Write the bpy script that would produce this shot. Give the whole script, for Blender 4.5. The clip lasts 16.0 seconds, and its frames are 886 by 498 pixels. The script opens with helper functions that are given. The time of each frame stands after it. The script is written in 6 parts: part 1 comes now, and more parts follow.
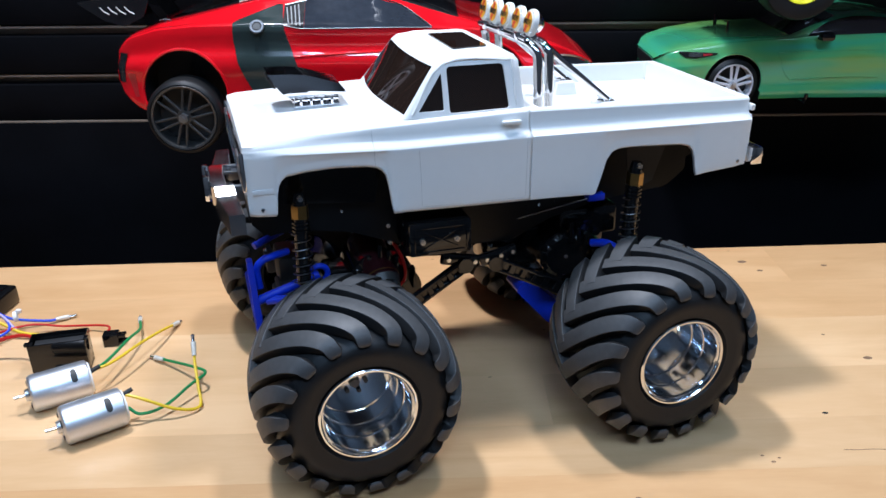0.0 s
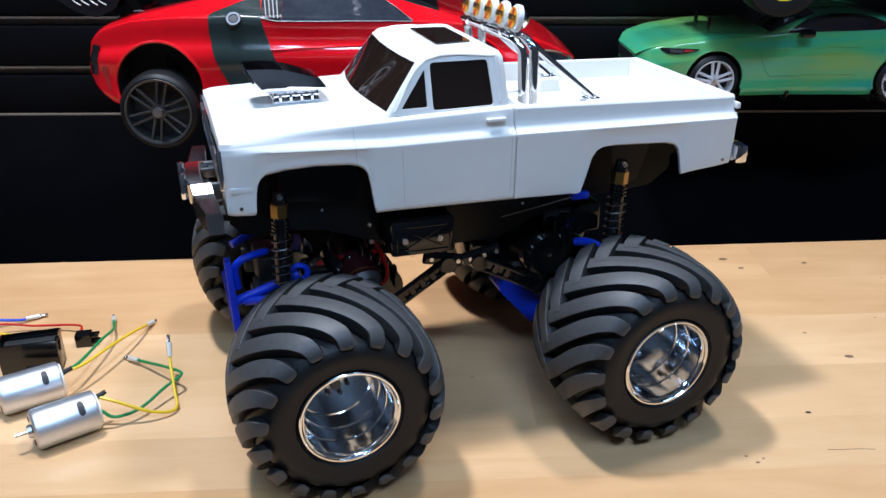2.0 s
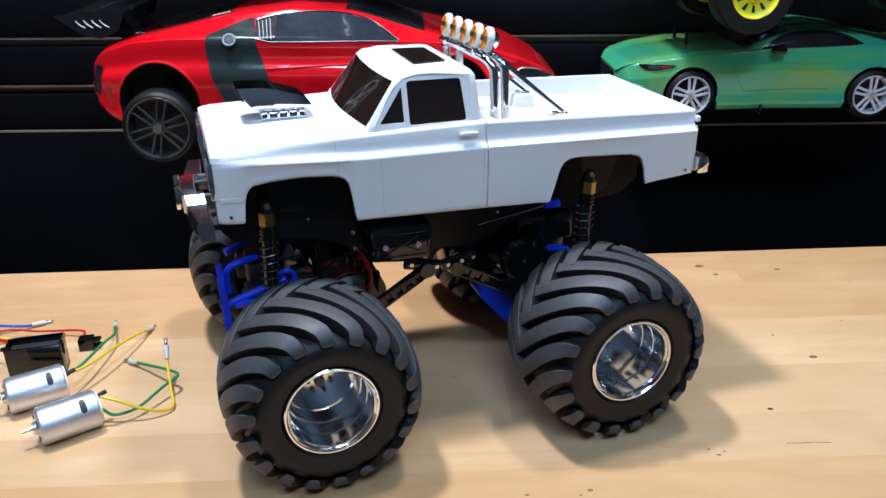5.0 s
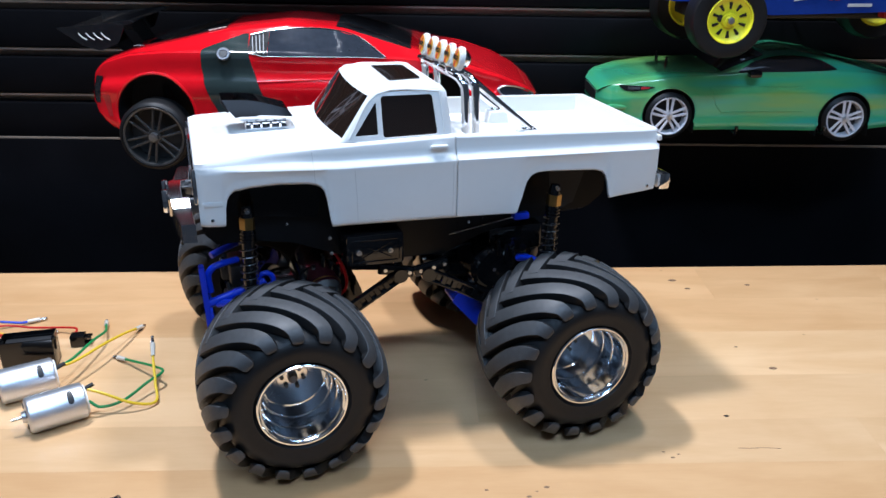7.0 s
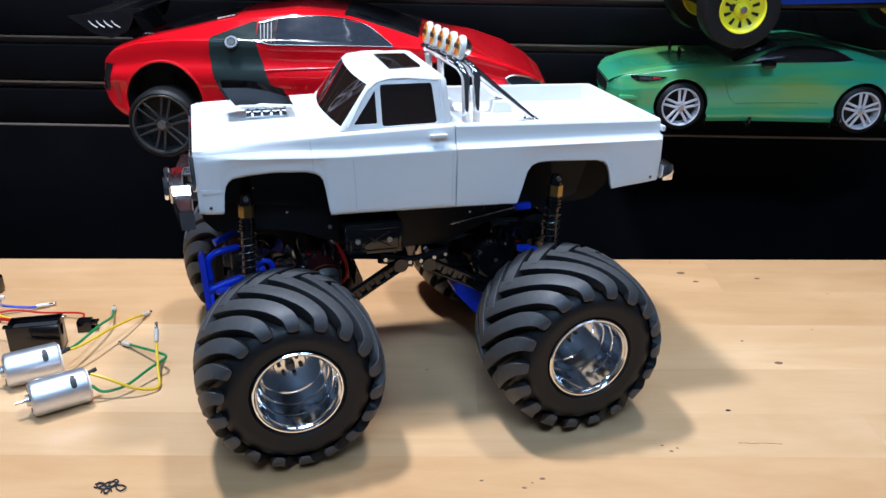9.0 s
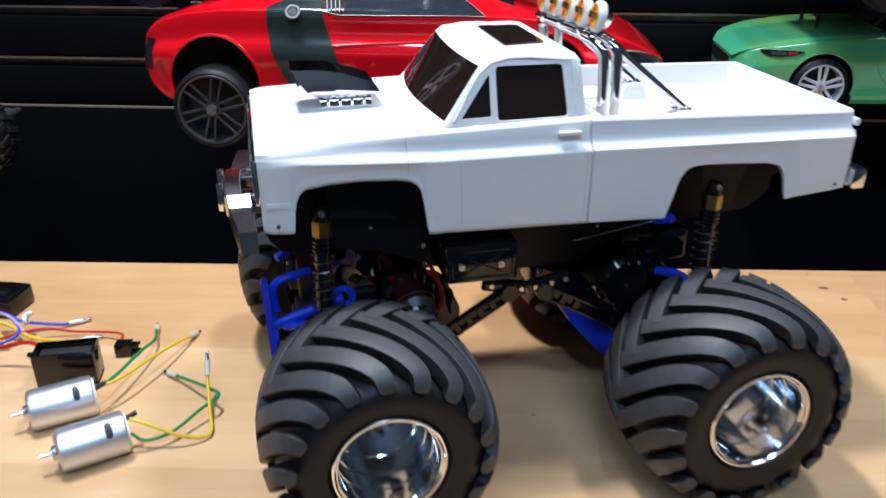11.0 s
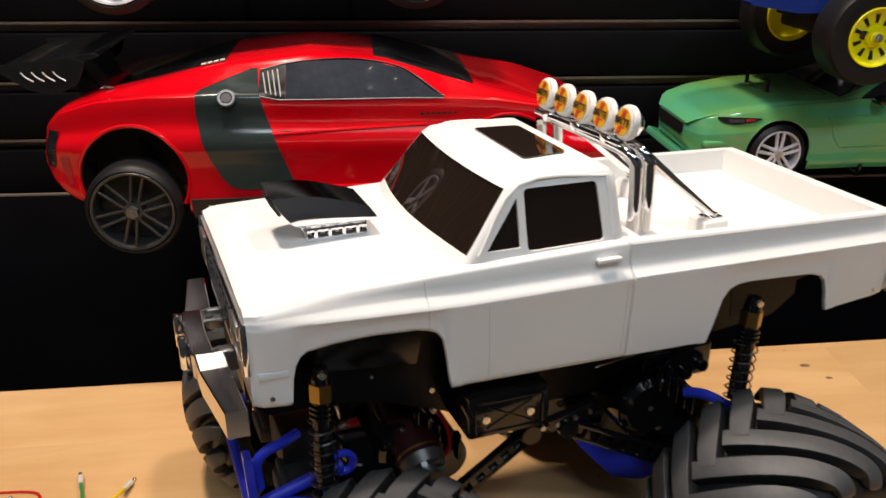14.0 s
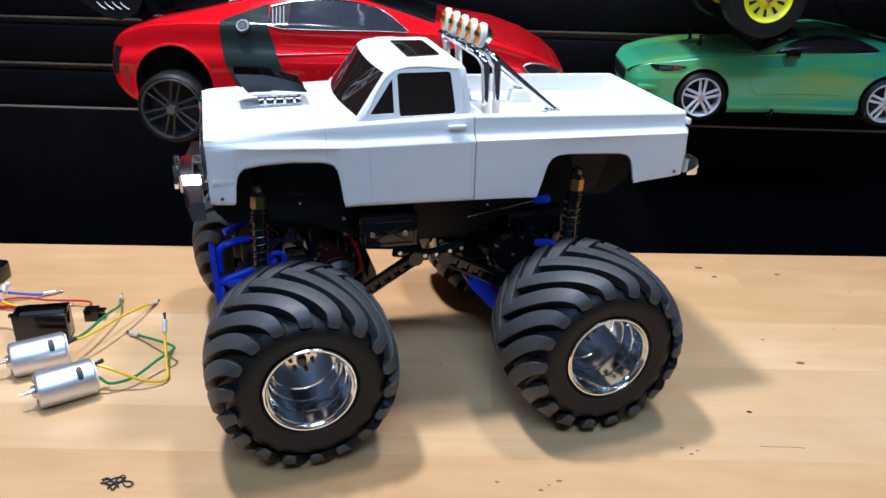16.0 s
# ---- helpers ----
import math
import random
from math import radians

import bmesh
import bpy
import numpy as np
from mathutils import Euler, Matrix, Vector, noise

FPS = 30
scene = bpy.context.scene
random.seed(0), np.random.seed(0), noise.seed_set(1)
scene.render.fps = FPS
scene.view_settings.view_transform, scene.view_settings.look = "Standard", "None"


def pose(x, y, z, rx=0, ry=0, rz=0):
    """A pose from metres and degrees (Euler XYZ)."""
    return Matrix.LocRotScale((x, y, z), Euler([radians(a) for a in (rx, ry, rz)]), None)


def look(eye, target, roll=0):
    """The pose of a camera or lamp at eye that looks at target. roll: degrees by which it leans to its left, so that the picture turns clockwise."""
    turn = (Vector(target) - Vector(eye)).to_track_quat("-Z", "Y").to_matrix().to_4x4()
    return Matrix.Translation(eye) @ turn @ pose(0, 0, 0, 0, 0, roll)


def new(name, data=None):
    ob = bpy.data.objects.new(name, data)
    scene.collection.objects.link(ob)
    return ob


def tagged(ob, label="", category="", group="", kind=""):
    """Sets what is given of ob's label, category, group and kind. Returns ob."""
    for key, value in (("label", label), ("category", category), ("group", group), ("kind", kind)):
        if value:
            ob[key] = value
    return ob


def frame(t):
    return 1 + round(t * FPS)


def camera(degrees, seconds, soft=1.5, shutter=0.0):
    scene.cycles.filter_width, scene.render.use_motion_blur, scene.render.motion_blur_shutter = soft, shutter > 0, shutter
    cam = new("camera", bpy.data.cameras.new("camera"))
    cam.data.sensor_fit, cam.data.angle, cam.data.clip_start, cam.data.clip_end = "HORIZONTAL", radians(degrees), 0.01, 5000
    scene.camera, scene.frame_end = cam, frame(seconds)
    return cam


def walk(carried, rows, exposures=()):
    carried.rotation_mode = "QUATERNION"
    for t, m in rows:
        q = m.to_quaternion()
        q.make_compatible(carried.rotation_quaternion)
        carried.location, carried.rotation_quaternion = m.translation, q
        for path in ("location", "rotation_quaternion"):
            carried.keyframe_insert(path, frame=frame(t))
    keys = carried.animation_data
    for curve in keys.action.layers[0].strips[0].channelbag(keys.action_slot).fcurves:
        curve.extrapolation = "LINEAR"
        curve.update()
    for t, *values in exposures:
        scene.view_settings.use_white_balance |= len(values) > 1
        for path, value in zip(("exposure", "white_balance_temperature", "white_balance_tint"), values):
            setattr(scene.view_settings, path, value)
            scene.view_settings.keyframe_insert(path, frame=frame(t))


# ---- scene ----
cam = camera(56.1, 16.0, shutter=0.35)
PATH = [
    (0, (0.017, 0.042, 0.488), (0.031, 1.863, -0.339), -1.4),
    (0.5, (0.022, 0.057, 0.485), (0.045, 1.868, -0.363), -1.5),
    (1, (0.022, 0.054, 0.486), (0.05, 1.862, -0.367), -1.3),
    (1.5, (0.015, 0.052, 0.49), (0.054, 1.865, -0.354), -0.8),
    (2, (0.011, 0.057, 0.488), (0.083, 1.869, -0.356), -0.6),
    (2.5, (0.017, 0.067, 0.489), (0.095, 1.873, -0.367), -0.8),
    (3, (0.021, 0.067, 0.491), (0.088, 1.875, -0.363), -1.1),
    (3.5, (0.031, 0.063, 0.492), (0.088, 1.872, -0.358), -1.6),
    (4, (0.03, 0.051, 0.492), (0.088, 1.862, -0.356), -1.3),
    (6.5, (0.062, -0.039, 0.518), (0.116, 1.811, -0.242), -0.7),
    (7, (0.07, -0.037, 0.51), (0.112, 1.806, -0.267), 0.0),
    (7.5, (0.068, -0.033, 0.508), (0.095, 1.803, -0.283), 0.5),
    (8, (0.078, -0.037, 0.509), (0.083, 1.797, -0.288), -0.2),
    (8.2, (0.082, -0.037, 0.509), (0.081, 1.8, -0.283), -0.2),
    (10.3, (0.102, -0.001, 0.493), (0.015, 1.817, -0.337), -0.8),
    (10.5, (0.094, 0.024, 0.486), (-0.043, 1.836, -0.351), -1.1),
    (11, (0.025, 0.144, 0.477), (-0.084, 1.947, -0.381), -0.9),
    (11.5, (-0.041, 0.286, 0.477), (0.102, 2.081, -0.394), 0.2),
    (12, (-0.084, 0.333, 0.476), (0.138, 2.122, -0.391), 0.8),
    (12.5, (-0.085, 0.343, 0.48), (0.158, 2.131, -0.383), 0.8),
    (13, (-0.081, 0.339, 0.485), (0.16, 2.133, -0.366), 1.0),
    (13.5, (-0.083, 0.318, 0.489), (0.142, 2.125, -0.337), 0.9),
    (14, (-0.068, 0.27, 0.507), (0.114, 2.096, -0.29), -0.4),
    (14.5, (0.002, 0.178, 0.508), (0.091, 2.004, -0.304), -0.4),
    (15, (0.05, 0.08, 0.505), (0.045, 1.89, -0.346), -0.1),
    (15.5, (0.065, 0.012, 0.512), (0.036, 1.825, -0.332), 0.2),
    (16, (0.083, -0.01, 0.508), (0.056, 1.808, -0.325), 0.5),
]
EXPOSURES = [(0.0, 0.06, 5480, 12), (8.2, 0.09, 5420, 12), (10.5, 0.10, 5280, 12), (10.8, 0.08, 5380, 12), (11.5, -0.08, 6900, 17), (12.0, 0.08, 7300, 18), (12.5, -0.10, 7500, 18), (13.0, -0.26, 7600, 18), (14.2, -0.18, 7800, 18), (14.6, 0.0, 7500, 17), (15.4, 0.04, 5800, 13), (16.0, 0.04, 5480, 12)]
walk(cam, [(t, look(eye, target, roll)) for t, eye, target, roll in PATH], EXPOSURES)

# ---- light ----
world = bpy.data.worlds.new("world")
scene.world = world
world.use_nodes = True
wbg = world.node_tree.nodes["Background"]
wbg.inputs[0].default_value = (0.75, 0.85, 1.0, 1)
wbg.inputs[1].default_value = 0.05


def area_lamp(name, eye, target, sx, sy, power, color):
    d = bpy.data.lights.new(name, "AREA")
    d.shape, d.size, d.size_y, d.energy, d.color = "RECTANGLE", sx, sy, power, color
    ob = new(name, d)
    ob.matrix_world = look(eye, target)
    return ob


area_lamp("key_lamp", (-0.42, 0.97, 2.05), (0.05, 0.85, 0.0), 0.16, 0.16, 39, (1.0, 0.97, 0.93))
area_lamp("second_lamp", (0.55, 0.98, 2.1), (0.1, 0.82, 0.0), 0.2, 0.2, 19, (1.0, 0.97, 0.93))
area_lamp("room_lamp", (0.3, -1.2, 2.6), (0.25, -0.9, 0.0), 1.2, 0.3, 50, (0.60, 0.80, 1.0))
area_lamp("room_lamp_west", (-1.5, -0.5, 2.6), (-1.4, -0.3, 0.0), 1.2, 0.3, 18, (0.60, 0.80, 1.0))
area_lamp("room_lamp_east", (1.9, -0.5, 2.6), (1.8, -0.3, 0.0), 1.2, 0.3, 10, (0.60, 0.80, 1.0))

# ---- materials ----


def material(name, color, rough=0.5, metal=0.0, vary=0.12, scale=30.0, bump=0.0, bump_scale=200.0, coat=0.0, spec=0.5, rough_vary=0.08, stretch=(1, 1, 1)):
    m = bpy.data.materials.new(name)
    m.use_nodes = True
    n, l = m.node_tree.nodes, m.node_tree.links
    b = n["Principled BSDF"]
    b.inputs["Metallic"].default_value = metal
    b.inputs["Coat Weight"].default_value = coat
    b.inputs["Coat Roughness"].default_value = 0.04
    b.inputs["Specular IOR Level"].default_value = spec
    tc = n.new("ShaderNodeTexCoord")
    mp = n.new("ShaderNodeMapping")
    mp.inputs["Scale"].default_value = stretch
    l.new(tc.outputs["Object"], mp.inputs["Vector"])
    n1 = n.new("ShaderNodeTexNoise")
    n1.inputs["Scale"].default_value, n1.inputs["Detail"].default_value = scale, 5
    n2 = n.new("ShaderNodeTexNoise")
    n2.inputs["Scale"].default_value, n2.inputs["Detail"].default_value = scale * 9, 3
    l.new(mp.outputs[0], n1.inputs["Vector"])
    l.new(mp.outputs[0], n2.inputs["Vector"])
    mixn = n.new("ShaderNodeMath")
    mixn.operation = "MULTIPLY_ADD"
    l.new(n2.outputs["Fac"], mixn.inputs[0])
    mixn.inputs[1].default_value = 0.35
    half = n.new("ShaderNodeMath")
    half.operation = "MULTIPLY"
    half.inputs[1].default_value = 0.65
    l.new(n1.outputs["Fac"], half.inputs[0])
    l.new(half.outputs[0], mixn.inputs[2])
    ramp = n.new("ShaderNodeValToRGB")
    e = ramp.color_ramp.elements
    e[0].position, e[1].position = 0.3, 0.7
    e[0].color = tuple(max(0.0, c * (1 - vary)) for c in color) + (1,)
    e[1].color = tuple(min(1.0, c * (1 + vary)) for c in color) + (1,)
    l.new(mixn.outputs[0], ramp.inputs[0])
    l.new(ramp.outputs[0], b.inputs["Base Color"])
    rr = n.new("ShaderNodeMapRange")
    rr.inputs["To Min"].default_value = max(0.0, rough - rough_vary)
    rr.inputs["To Max"].default_value = min(1.0, rough + rough_vary)
    l.new(n1.outputs["Fac"], rr.inputs["Value"])
    l.new(rr.outputs[0], b.inputs["Roughness"])
    if bump:
        nb = n.new("ShaderNodeTexNoise")
        nb.inputs["Scale"].default_value, nb.inputs["Detail"].default_value = bump_scale, 4
        l.new(mp.outputs[0], nb.inputs["Vector"])
        bp = n.new("ShaderNodeBump")
        bp.inputs["Strength"].default_value, bp.inputs["Distance"].default_value = bump, 0.0006
        l.new(nb.outputs["Fac"], bp.inputs["Height"])
        l.new(bp.outputs[0], b.inputs["Normal"])
    return m


def wood_material(name, pale, dark):
    """Pale maple boards: long grain, a tint of its own for each board, small dark flecks."""
    m = bpy.data.materials.new(name)
    m.use_nodes = True
    n, l = m.node_tree.nodes, m.node_tree.links
    b = n["Principled BSDF"]
    tc = n.new("ShaderNodeTexCoord")
    info = n.new("ShaderNodeObjectInfo")
    shift = n.new("ShaderNodeVectorMath")
    shift.operation = "MULTIPLY_ADD"
    comb = n.new("ShaderNodeCombineXYZ")
    l.new(info.outputs["Random"], comb.inputs[0])
    l.new(info.outputs["Random"], comb.inputs[2])
    l.new(comb.outputs[0], shift.inputs[0])
    shift.inputs[1].default_value = (7, 3, 5)
    l.new(tc.outputs["Object"], shift.inputs[2])
    mp = n.new("ShaderNodeMapping")
    mp.inputs["Scale"].default_value = (2.2, 15, 15)
    l.new(shift.outputs[0], mp.inputs["Vector"])
    g1 = n.new("ShaderNodeTexNoise")
    g1.inputs["Scale"].default_value, g1.inputs["Detail"].default_value, g1.inputs["Distortion"].default_value = 1.5, 6, 1.1
    l.new(mp.outputs[0], g1.inputs["Vector"])
    g2 = n.new("ShaderNodeTexNoise")
    g2.inputs["Scale"].default_value, g2.inputs["Detail"].default_value = 22, 4
    l.new(mp.outputs[0], g2.inputs["Vector"])
    add = n.new("ShaderNodeMath")
    add.operation = "MULTIPLY_ADD"
    add.inputs[1].default_value = 0.17
    l.new(g2.outputs["Fac"], add.inputs[0])
    sc = n.new("ShaderNodeMath")
    sc.operation = "MULTIPLY"
    sc.inputs[1].default_value = 0.83
    l.new(g1.outputs["Fac"], sc.inputs[0])
    l.new(sc.outputs[0], add.inputs[2])
    mp3 = n.new("ShaderNodeMapping")
    mp3.inputs["Scale"].default_value = (7, 12, 12)
    l.new(shift.outputs[0], mp3.inputs["Vector"])
    g3 = n.new("ShaderNodeTexNoise")
    g3.inputs["Scale"].default_value, g3.inputs["Detail"].default_value, g3.inputs["Distortion"].default_value = 1.0, 5, 0.8
    l.new(mp3.outputs[0], g3.inputs["Vector"])
    cloud = n.new("ShaderNodeMath")
    cloud.operation = "MULTIPLY_ADD"
    cloud.inputs[1].default_value, cloud.inputs[2].default_value = 0.6, -0.3
    l.new(g3.outputs["Fac"], cloud.inputs[0])
    figure = n.new("ShaderNodeMath")
    figure.operation = "ADD"
    l.new(add.outputs[0], figure.inputs[0])
    l.new(cloud.outputs[0], figure.inputs[1])
    ramp = n.new("ShaderNodeValToRGB")
    e = ramp.color_ramp.elements
    e[0].position, e[0].color = 0.30, dark + (1,)
    e[1].position, e[1].color = 0.68, pale + (1,)
    l.new(figure.outputs[0], ramp.inputs[0])
    tint = n.new("ShaderNodeMapRange")
    tint.inputs["To Min"].default_value, tint.inputs["To Max"].default_value = 0.91, 1.07
    l.new(info.outputs["Random"], tint.inputs["Value"])
    mul = n.new("ShaderNodeMix")
    mul.data_type, mul.blend_type = "RGBA", "MULTIPLY"
    mul.inputs[0].default_value = 1.0
    l.new(ramp.outputs[0], mul.inputs[6])
    l.new(tint.outputs[0], mul.inputs[7])
    # dark flecks and dents
    fl = n.new("ShaderNodeTexNoise")
    fl.inputs["Scale"].default_value, fl.inputs["Detail"].default_value = 38, 2
    l.new(tc.outputs["Object"], fl.inputs["Vector"])
    fr = n.new("ShaderNodeValToRGB")
    fr.color_ramp.elements[0].position, fr.color_ramp.elements[0].color = 0.765, (1, 1, 1, 1)
    fr.color_ramp.elements[1].position, fr.color_ramp.elements[1].color = 0.80, (0.45, 0.38, 0.3, 1)
    l.new(fl.outputs["Fac"], fr.inputs[0])
    mul2 = n.new("ShaderNodeMix")
    mul2.data_type, mul2.blend_type = "RGBA", "MULTIPLY"
    mul2.inputs[0].default_value = 1.0
    l.new(mul.outputs[2], mul2.inputs[6])
    l.new(fr.outputs[0], mul2.inputs[7])
    l.new(mul2.outputs[2], b.inputs["Base Color"])
    rr = n.new("ShaderNodeMapRange")
    rr.inputs["To Min"].default_value, rr.inputs["To Max"].default_value = 0.24, 0.40
    l.new(g1.outputs["Fac"], rr.inputs["Value"])
    l.new(rr.outputs[0], b.inputs["Roughness"])
    bp = n.new("ShaderNodeBump")
    bp.inputs["Strength"].default_value, bp.inputs["Distance"].default_value = 0.12, 0.0005
    l.new(g2.outputs["Fac"], bp.inputs["Height"])
    l.new(bp.outputs[0], b.inputs["Normal"])
    return m


MAPLE = wood_material("maple_sapwood", (0.705, 0.455, 0.238), (0.610, 0.370, 0.176))
REDMAPLE = wood_material("maple_heartwood", (0.665, 0.400, 0.190), (0.565, 0.318, 0.138))
WHITE = material("white_plastic", (0.80, 0.79, 0.765), 0.33, vary=0.02, scale=12, bump=0.02, bump_scale=500, spec=0.45)
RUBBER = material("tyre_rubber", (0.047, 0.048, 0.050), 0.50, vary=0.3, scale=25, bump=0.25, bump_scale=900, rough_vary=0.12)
# black of the side walls; also puts the tread grooves' shade into colour
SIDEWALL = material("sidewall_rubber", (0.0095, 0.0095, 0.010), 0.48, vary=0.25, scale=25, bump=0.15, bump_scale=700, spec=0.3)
CHROME = material("chrome", (0.86, 0.86, 0.87), 0.07, 1.0, vary=0.04, scale=20, rough_vary=0.04)
BUMPER = material("worn_chrome", (0.76, 0.76, 0.77), 0.17, 1.0, vary=0.05, scale=30, rough_vary=0.05)
RIMCHROME = material("wheel_chrome", (0.80, 0.84, 0.89), 0.12, 1.0, vary=0.03, scale=20, rough_vary=0.01)
STEEL = material("brushed_steel", (0.62, 0.63, 0.65), 0.32, 1.0, vary=0.08, scale=40, bump=0.1, bump_scale=600, rough_vary=0.1)
SCREW = material("zinc_screw", (0.7, 0.7, 0.7), 0.22, 1.0, vary=0.1, scale=300)
BLACK = material("black_plastic", (0.0045, 0.0045, 0.005), 0.10, vary=0.25, scale=30, bump=0.03, bump_scale=300, rough_vary=0.08)
CHASSIS = material("chassis_plastic", (0.006, 0.006, 0.0065), 0.30, vary=0.25, scale=40, bump=0.12, bump_scale=350, spec=0.25)
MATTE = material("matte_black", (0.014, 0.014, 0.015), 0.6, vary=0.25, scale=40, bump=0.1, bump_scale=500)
SMOKE = material("smoked_glass", (0.016, 0.0095, 0.007), 0.03, vary=0.1, scale=20, rough_vary=0.01, spec=0.6, coat=0.3)
BLUE = material("blue_plastic", (0.012, 0.035, 0.52), 0.35, vary=0.12, scale=40, bump=0.05, bump_scale=400)
BRASS = material("brass", (0.40, 0.26, 0.085), 0.3, 1.0, vary=0.15, scale=60)
SPRING = material("dark_spring_steel", (0.13, 0.13, 0.135), 0.3, 1.0, vary=0.15, scale=80)
MOTORRED = material("dark_red_motor_can", (0.022, 0.003, 0.005), 0.28, 0.2, vary=0.3, scale=40)
ALLOY = material("cast_alloy", (0.20, 0.21, 0.225), 0.42, 0.9, vary=0.2, scale=60, bump=0.1)
SLAT = material("black_slatwall", (0.0032, 0.0032, 0.0042), 0.5, vary=0.25, scale=8, bump=0.08, bump_scale=150, rough_vary=0.08, spec=0.09)
STRIP = material("groove_strip", (0.30, 0.235, 0.18), 0.42, 0.3, vary=0.2, scale=15)
RED = material("red_paint", (0.68, 0.004, 0.010), 0.22, vary=0.05, scale=14, coat=0.8, spec=0.15)
REDDIRT = material("scuffed_red_paint", (0.40, 0.012, 0.016), 0.35, vary=0.35, scale=60, coat=0.2)
BLADE = material("dark_green_panel", (0.026, 0.038, 0.036), 0.14, vary=0.1, scale=15, coat=0.1, spec=0.4)
CARWIN = material("blue_grey_window", (0.028, 0.033, 0.043), 0.08, vary=0.3, scale=16, coat=0.5)
DARKWIN = material("black_window", (0.012, 0.012, 0.013), 0.12, vary=0.3, scale=20, coat=0.5)
CARBON = material("black_gloss", (0.012, 0.012, 0.013), 0.18, vary=0.3, scale=60, coat=0.5)
GUNRIM = material("gunmetal_rim", (0.075, 0.073, 0.071), 0.38, 0.6, vary=0.2, scale=80)
SILVERPRINT = material("silver_print", (0.55, 0.55, 0.55), 0.4, 0.2, vary=0.1)
WHITERIM = material("white_rim", (0.72, 0.72, 0.76), 0.4, vary=0.05)
YELLOW = material("yellow_rim", (0.86, 0.80, 0.01), 0.4, vary=0.05)
BLUEBODY = material("blue_body", (0.012, 0.035, 0.22), 0.22, vary=0.15, scale=20, coat=0.5)
REDPLASTIC = material("red_plastic", (0.45, 0.01, 0.01), 0.4, vary=0.1)
BUFF = material("pale_print", (0.75, 0.72, 0.62), 0.5, vary=0.05)
AMBER = material("amber_cover", (0.85, 0.42, 0.02), 0.4, vary=0.1, scale=90)
COVERWHITE = material("white_cover", (0.82, 0.80, 0.76), 0.4, vary=0.03)
STRIPE = material("red_stripe", (0.65, 0.06, 0.02), 0.45, vary=0.1)
DENT = material("bruised_wood", (0.20, 0.115, 0.06), 0.75, vary=0.4, scale=300)
INK = material("black_ink", (0.01, 0.01, 0.01), 0.5, vary=0.1)
CAN = material("zinc_motor_can", (0.66, 0.68, 0.72), 0.40, 0.9, vary=0.06, scale=60, bump=0.04, bump_scale=500, rough_vary=0.08)
WIREG = material("green_wire", (0.015, 0.22, 0.06), 0.4, vary=0.08)
WIREY = material("yellow_wire", (0.75, 0.50, 0.01), 0.4, vary=0.08)
WIREB = material("blue_wire", (0.02, 0.06, 0.55), 0.4, vary=0.08)
WIRER = material("red_wire", (0.50, 0.012, 0.01), 0.4, vary=0.08)
WIREV = material("lilac_wire", (0.45, 0.36, 0.62), 0.4, vary=0.08)
SLEEVE = material("clear_sleeve", (0.62, 0.58, 0.50), 0.18, vary=0.1, spec=0.7)
ROOMWALL = material("room_wall", (0.10, 0.10, 0.105), 0.7, vary=0.05, scale=4)
CEIL = material("ceiling_tile", (0.16, 0.16, 0.17), 0.8, vary=0.05, scale=10)
FLOOR = material("dark_floor", (0.035, 0.034, 0.036), 0.55, vary=0.12, scale=6)


def green_paint():
    """Candy green lexan paint with bands that drift to teal and olive."""
    m = material("green_paint", (0.03, 0.26, 0.085), 0.22, vary=0.1, scale=10, coat=0.7)
    n, l = m.node_tree.nodes, m.node_tree.links
    b = n["Principled BSDF"]
    tc = n.new("ShaderNodeTexCoord")
    mp = n.new("ShaderNodeMapping")
    mp.inputs["Scale"].default_value = (3.5, 3, 22)
    l.new(tc.outputs["Object"], mp.inputs["Vector"])
    nz = n.new("ShaderNodeTexNoise")
    nz.inputs["Scale"].default_value, nz.inputs["Detail"].default_value = 1.6, 2
    l.new(mp.outputs[0], nz.inputs["Vector"])
    r = n.new("ShaderNodeValToRGB")
    cr = r.color_ramp
    cr.elements[0].position, cr.elements[0].color = 0.30, (0.19, 0.42, 0.10, 1)
    cr.elements[1].position, cr.elements[1].color = 0.72, (0.05, 0.40, 0.31, 1)
    mid = cr.elements.new(0.48)
    mid.color = (0.085, 0.43, 0.18, 1)
    l.new(nz.outputs["Fac"], r.inputs[0])
    l.new(r.outputs[0], b.inputs["Base Color"])
    return m


GREEN = green_paint()


# ---- mesh helpers ----
def part(name, bm, mat, parent=None, label="", angle=35, m=None):
    bmesh.ops.recalc_face_normals(bm, faces=bm.faces)
    me = bpy.data.meshes.new(name)
    bm.to_mesh(me)
    bm.free()
    for mt in mat if isinstance(mat, (list, tuple)) else (mat,):
        me.materials.append(mt)
    for p in me.polygons:
        p.use_smooth = True
    me.set_sharp_from_angle(angle=radians(angle))
    ob = new(name, me)
    if parent is not None:
        ob.parent = parent
    if m is not None:
        ob.matrix_basis = m
    if label:
        ob["label"] = label
    return ob


def again(ob, m, parent=None):
    """Another object on the same mesh."""
    o = new(ob.name.split(".")[0], ob.data)
    o.parent = parent if parent is not None else ob.parent
    o.matrix_basis = m
    return o


def thing(name, m, label, category, group="", kind=""):
    e = new(name)
    e.empty_display_size = 0.02
    e.matrix_basis = m
    return tagged(e, label, category, group, kind)


